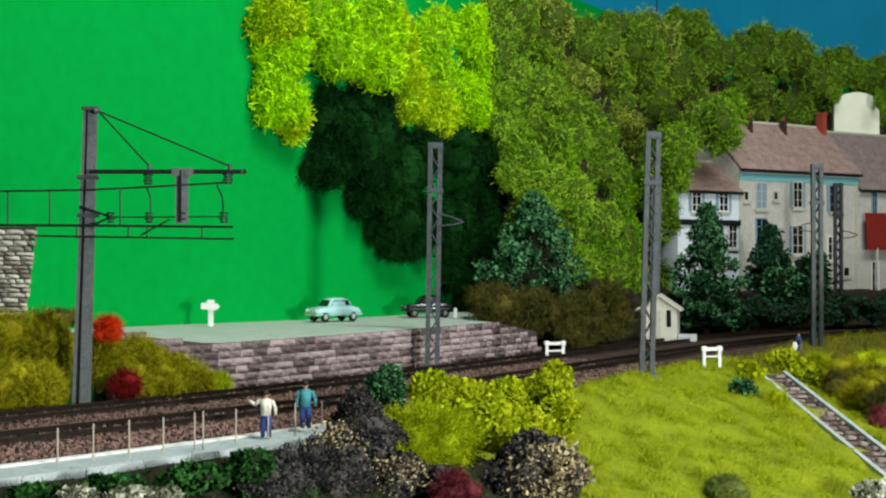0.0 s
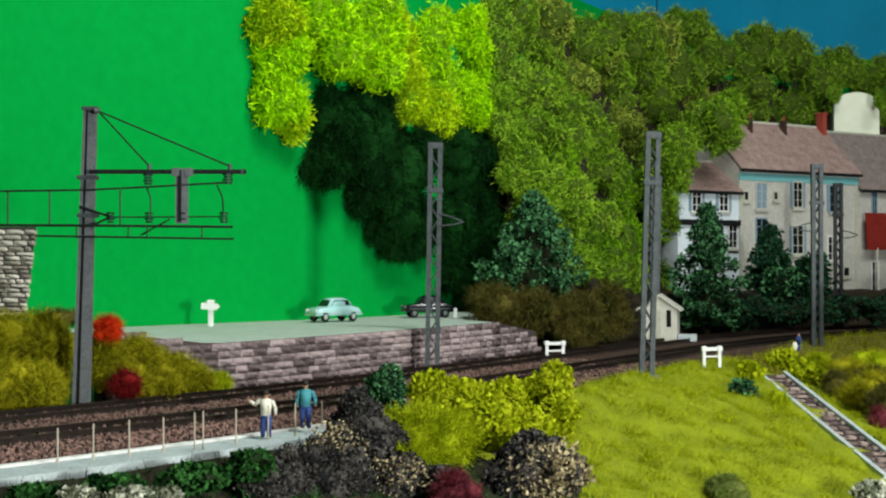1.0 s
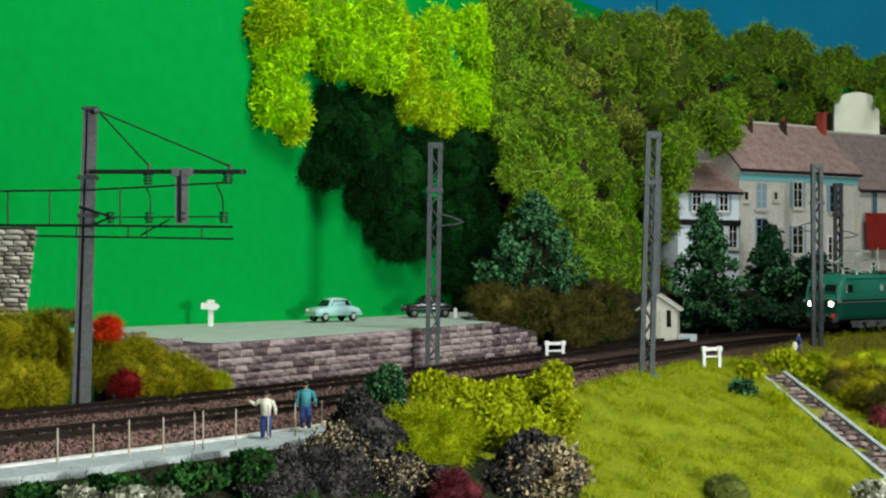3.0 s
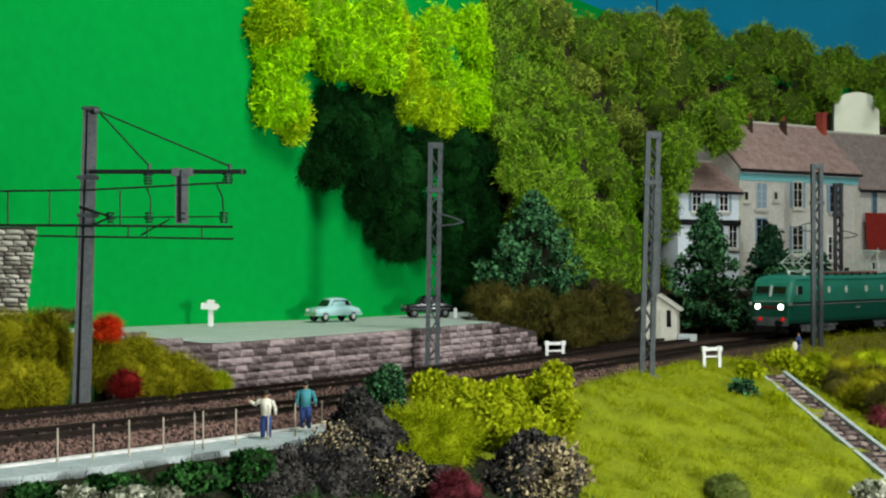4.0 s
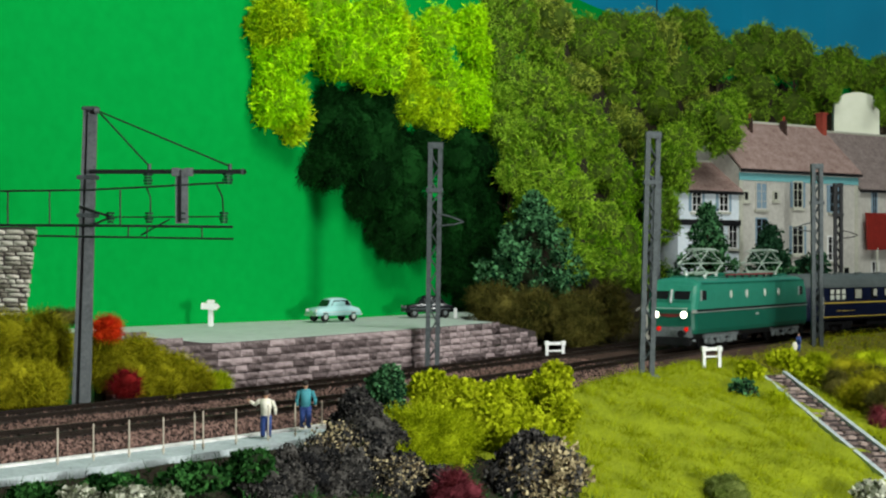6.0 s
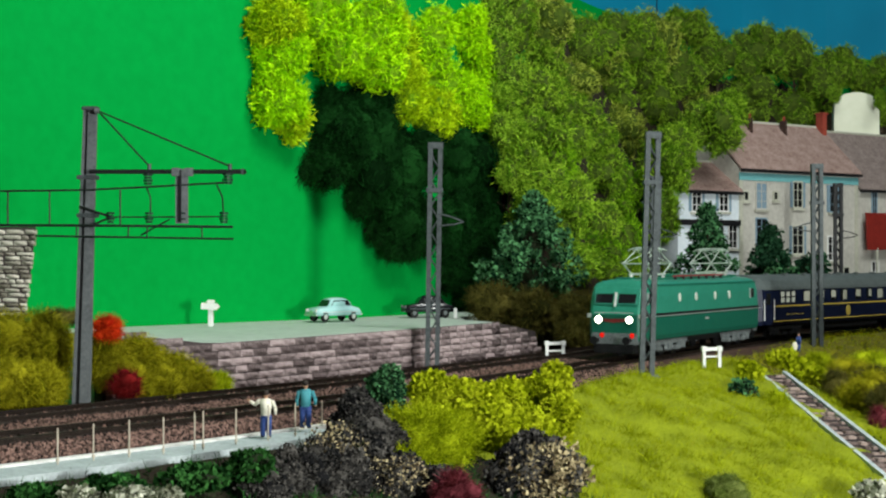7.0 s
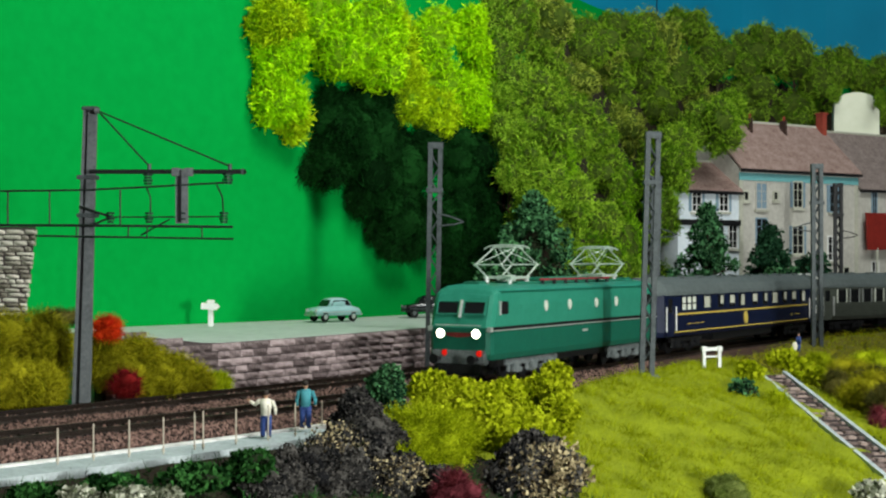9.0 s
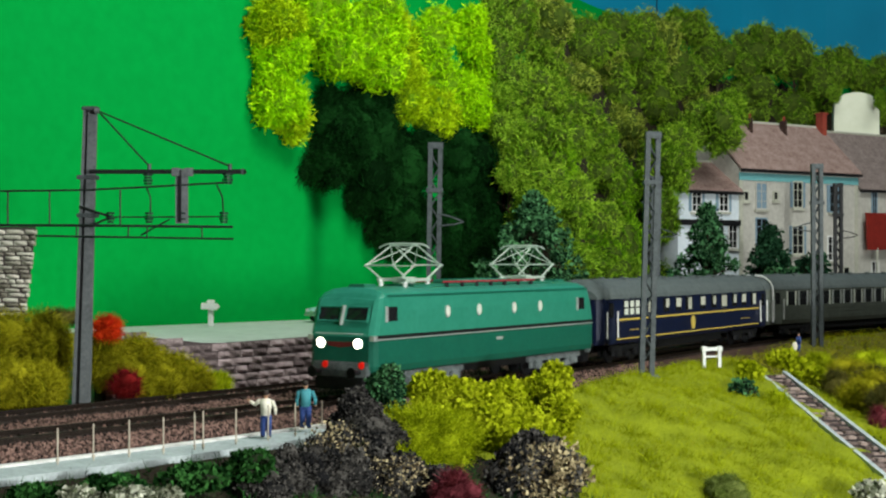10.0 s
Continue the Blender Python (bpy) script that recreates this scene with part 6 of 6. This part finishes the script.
def stairs():
    f = thing("embankment_stairs", "rough stone stairs between pale concrete edges on the slope", "stairs", "", tuple(ST_A))
    run = (ST_B - ST_A)
    n = 22
    for s in (-1, 1):
        a, c = ST_SIDE * s * ST_W, run + ST_SIDE * s * ST_W
        bm = B()
        q = [(a.x, a.y), (a.x + ST_SIDE.x * 0.2 * s, a.y + ST_SIDE.y * 0.2 * s)]
        top = 0.42
        r0 = [(q[0][0], q[0][1], top), (q[1][0], q[1][1], top), (q[1][0], q[1][1], -0.6), (q[0][0], q[0][1], -0.6)]
        r1 = [(px + run.x, py + run.y, pz + run.z) for px, py, pz in r0]
        part("edge", loft(B(), [r0, r1]), CONCRETE, f, "pale concrete edging")
    rng = random.Random(5)
    ang = math.degrees(math.atan2(ST_SIDE.y, ST_SIDE.x))
    for i in range(n):
        c = run * ((i + 0.5) / n)
        st = part("step", box(B(), -ST_W, ST_W, -0.42, 0.42, -0.5, -0.02), MORTAR, f)
        st.matrix_basis = pose(c.x * K, c.y * K, (c.z + 0.24) * K, 0, 0, ang)
        x = -ST_W + 0.02
        while x < ST_W - 0.1:
            w = min(rng.uniform(0.25, 0.6), ST_W - x)
            b = part("stone", box(B(), x + 0.02, x + w - 0.02, -0.4 + rng.uniform(-0.05, 0.05), 0.1, -0.1, 0.06 + rng.uniform(-0.02, 0.04), 0.04), STEP_STONE, st)
            x += w


stairs()


# ---- stone walls, sleepers ----
def stone_mesh(seed):
    """A rough-faced block of unit size: x along the wall, face towards -y."""
    rng = random.Random(seed)
    bm = box(B(), -0.5, 0.5, 0.0, 1.0, -0.5, 0.5)
    bmesh.ops.subdivide_edges(bm, edges=[e for e in bm.edges if all(v.co.y < 0.01 for v in e.verts)], cuts=2, use_grid_fill=True)
    for v in bm.verts:
        if v.co.y < 0.01:
            edge = max(abs(v.co.x), abs(v.co.z)) > 0.45
            v.co.y = rng.uniform(0.0, 0.12) if edge else rng.uniform(-0.75, -0.25)
            v.co.x *= 0.985
            v.co.z *= 0.95
    return bm


def course_stones(parent, pieces, mat, seed, place):
    rng = random.Random(seed)
    meshes = []
    for k in range(4):
        ob = part("stone", stone_mesh(seed + k), mat, parent)
        meshes.append(ob.data)
        bpy.data.objects.remove(ob)
    for a, z, w, h in pieces:
        x, y, turn = place(a)
        ob = link("stone", rng.choice(meshes), parent)
        ob.matrix_basis = pose(x * K, y * K, z * K, 0, 0, turn) @ Matrix.Diagonal((w, rng.uniform(0.1, 0.19), h, 1))


def retaining_wall():
    t = thing("retaining_wall", "coursed grey-pink stone retaining wall below the yard", "wall", "", (0, 0, 0), 0, "structure")
    ring = [[(*on_line(s, o)[:2], z) for o, z in ((WALL_O, -0.8), (WALL_O, top), (WALL_O - 0.5, top), (WALL_O - 0.5, -0.8))]
            for s, top in [(-4.6 + i * 1.3, yard_top(-4.6 + i * 1.3) - 0.02) for i in range(23)] + [(28.6, 0.92)]]
    part("backing", loft(B(), ring), MORTAR, t)
    rng = random.Random(9)
    pieces = []
    n, h = 9, 0.315
    for i in range(n):
        z = -0.6 + (i + 0.5) * h
        a = -4.6 + rng.uniform(0, 0.3)
        while a < 28.4:
            w = rng.uniform(0.6, 1.2)
            top = yard_top(a) if a < 24 else YARD_Z - (a + w - 24) / 4.6 * 0.72
            if z + h / 2 <= top + 0.06:
                pieces.append((a + w / 2, z, w - 0.05, h - 0.025))
            a += w

    def along(s):
        x, y, hd = on_line(s, WALL_O + 0.02)
        return x, y, math.degrees(hd)
    course_stones(t, pieces, STONE, 40, along)


retaining_wall()


def rubble_pier(x, y):
    t = thing("stone_pier", "pale rubble stone pier rising behind the bushes", "pier", "", (x, y, 0), 0)
    # only a thin front, flattened so the camera sees no side face
    part("backing", loft(B(), [[(-4, -0.05, z), (k, -0.05, z), (k - 0.06, 0.3, z), (-4, 0.3, z)] for z, k in ((-0.6, -0.95), (3.0, -0.52), (6.3, -0.12))]), MORTAR, t)
    rng = random.Random(21)
    pieces, z = [], 2.6
    while z < 6.2:
        h = rng.uniform(0.16, 0.27)
        a = -3.2 + rng.uniform(0, 0.4)
        while a < -0.1:
            w = rng.uniform(0.3, 0.8)
            lim = -0.42 + (z - 3.0) / 3.3 * 0.4
            w = min(w, lim - a)
            if w < 0.12:
                break
            pieces.append((a + w / 2, z + h / 2, w - 0.03, h - 0.03))
            a += w
        z += h
    course_stones(t, pieces, RUBBLE, 70, lambda a: (a, -0.06, rng.uniform(-3, 3)))


rubble_pier(-16.78, 58.0)
sleepers(track_near, 0.0)
sleepers(track_far, FAR)


def ride(ob, start, half_base, reach):
    """Rows for a vehicle whose nose is start metres behind the train's head."""
    rows = []
    for i in range(41):
        t = i / 4
        s = 7.6313 * (10 - t) - 0.01367 * (10 - t) ** 2 + start + reach
        ax, ay, _ = on_line(s - half_base)
        bx, by, _ = on_line(s + half_base)
        rows.append((t, pose((ax + bx) / 2 * K, (ay + by) / 2 * K, 0, 0, 0, math.degrees(math.atan2(ay - by, ax - bx)))))
    walk(ob, rows)


def motions():
    ride(loco, 0.0, 5.4, 9.0)
    ride(coach_blue, 17.75, 8.2, 12.0)
    ride(coach_grey, 42.0, 8.2, 12.0)


motions()
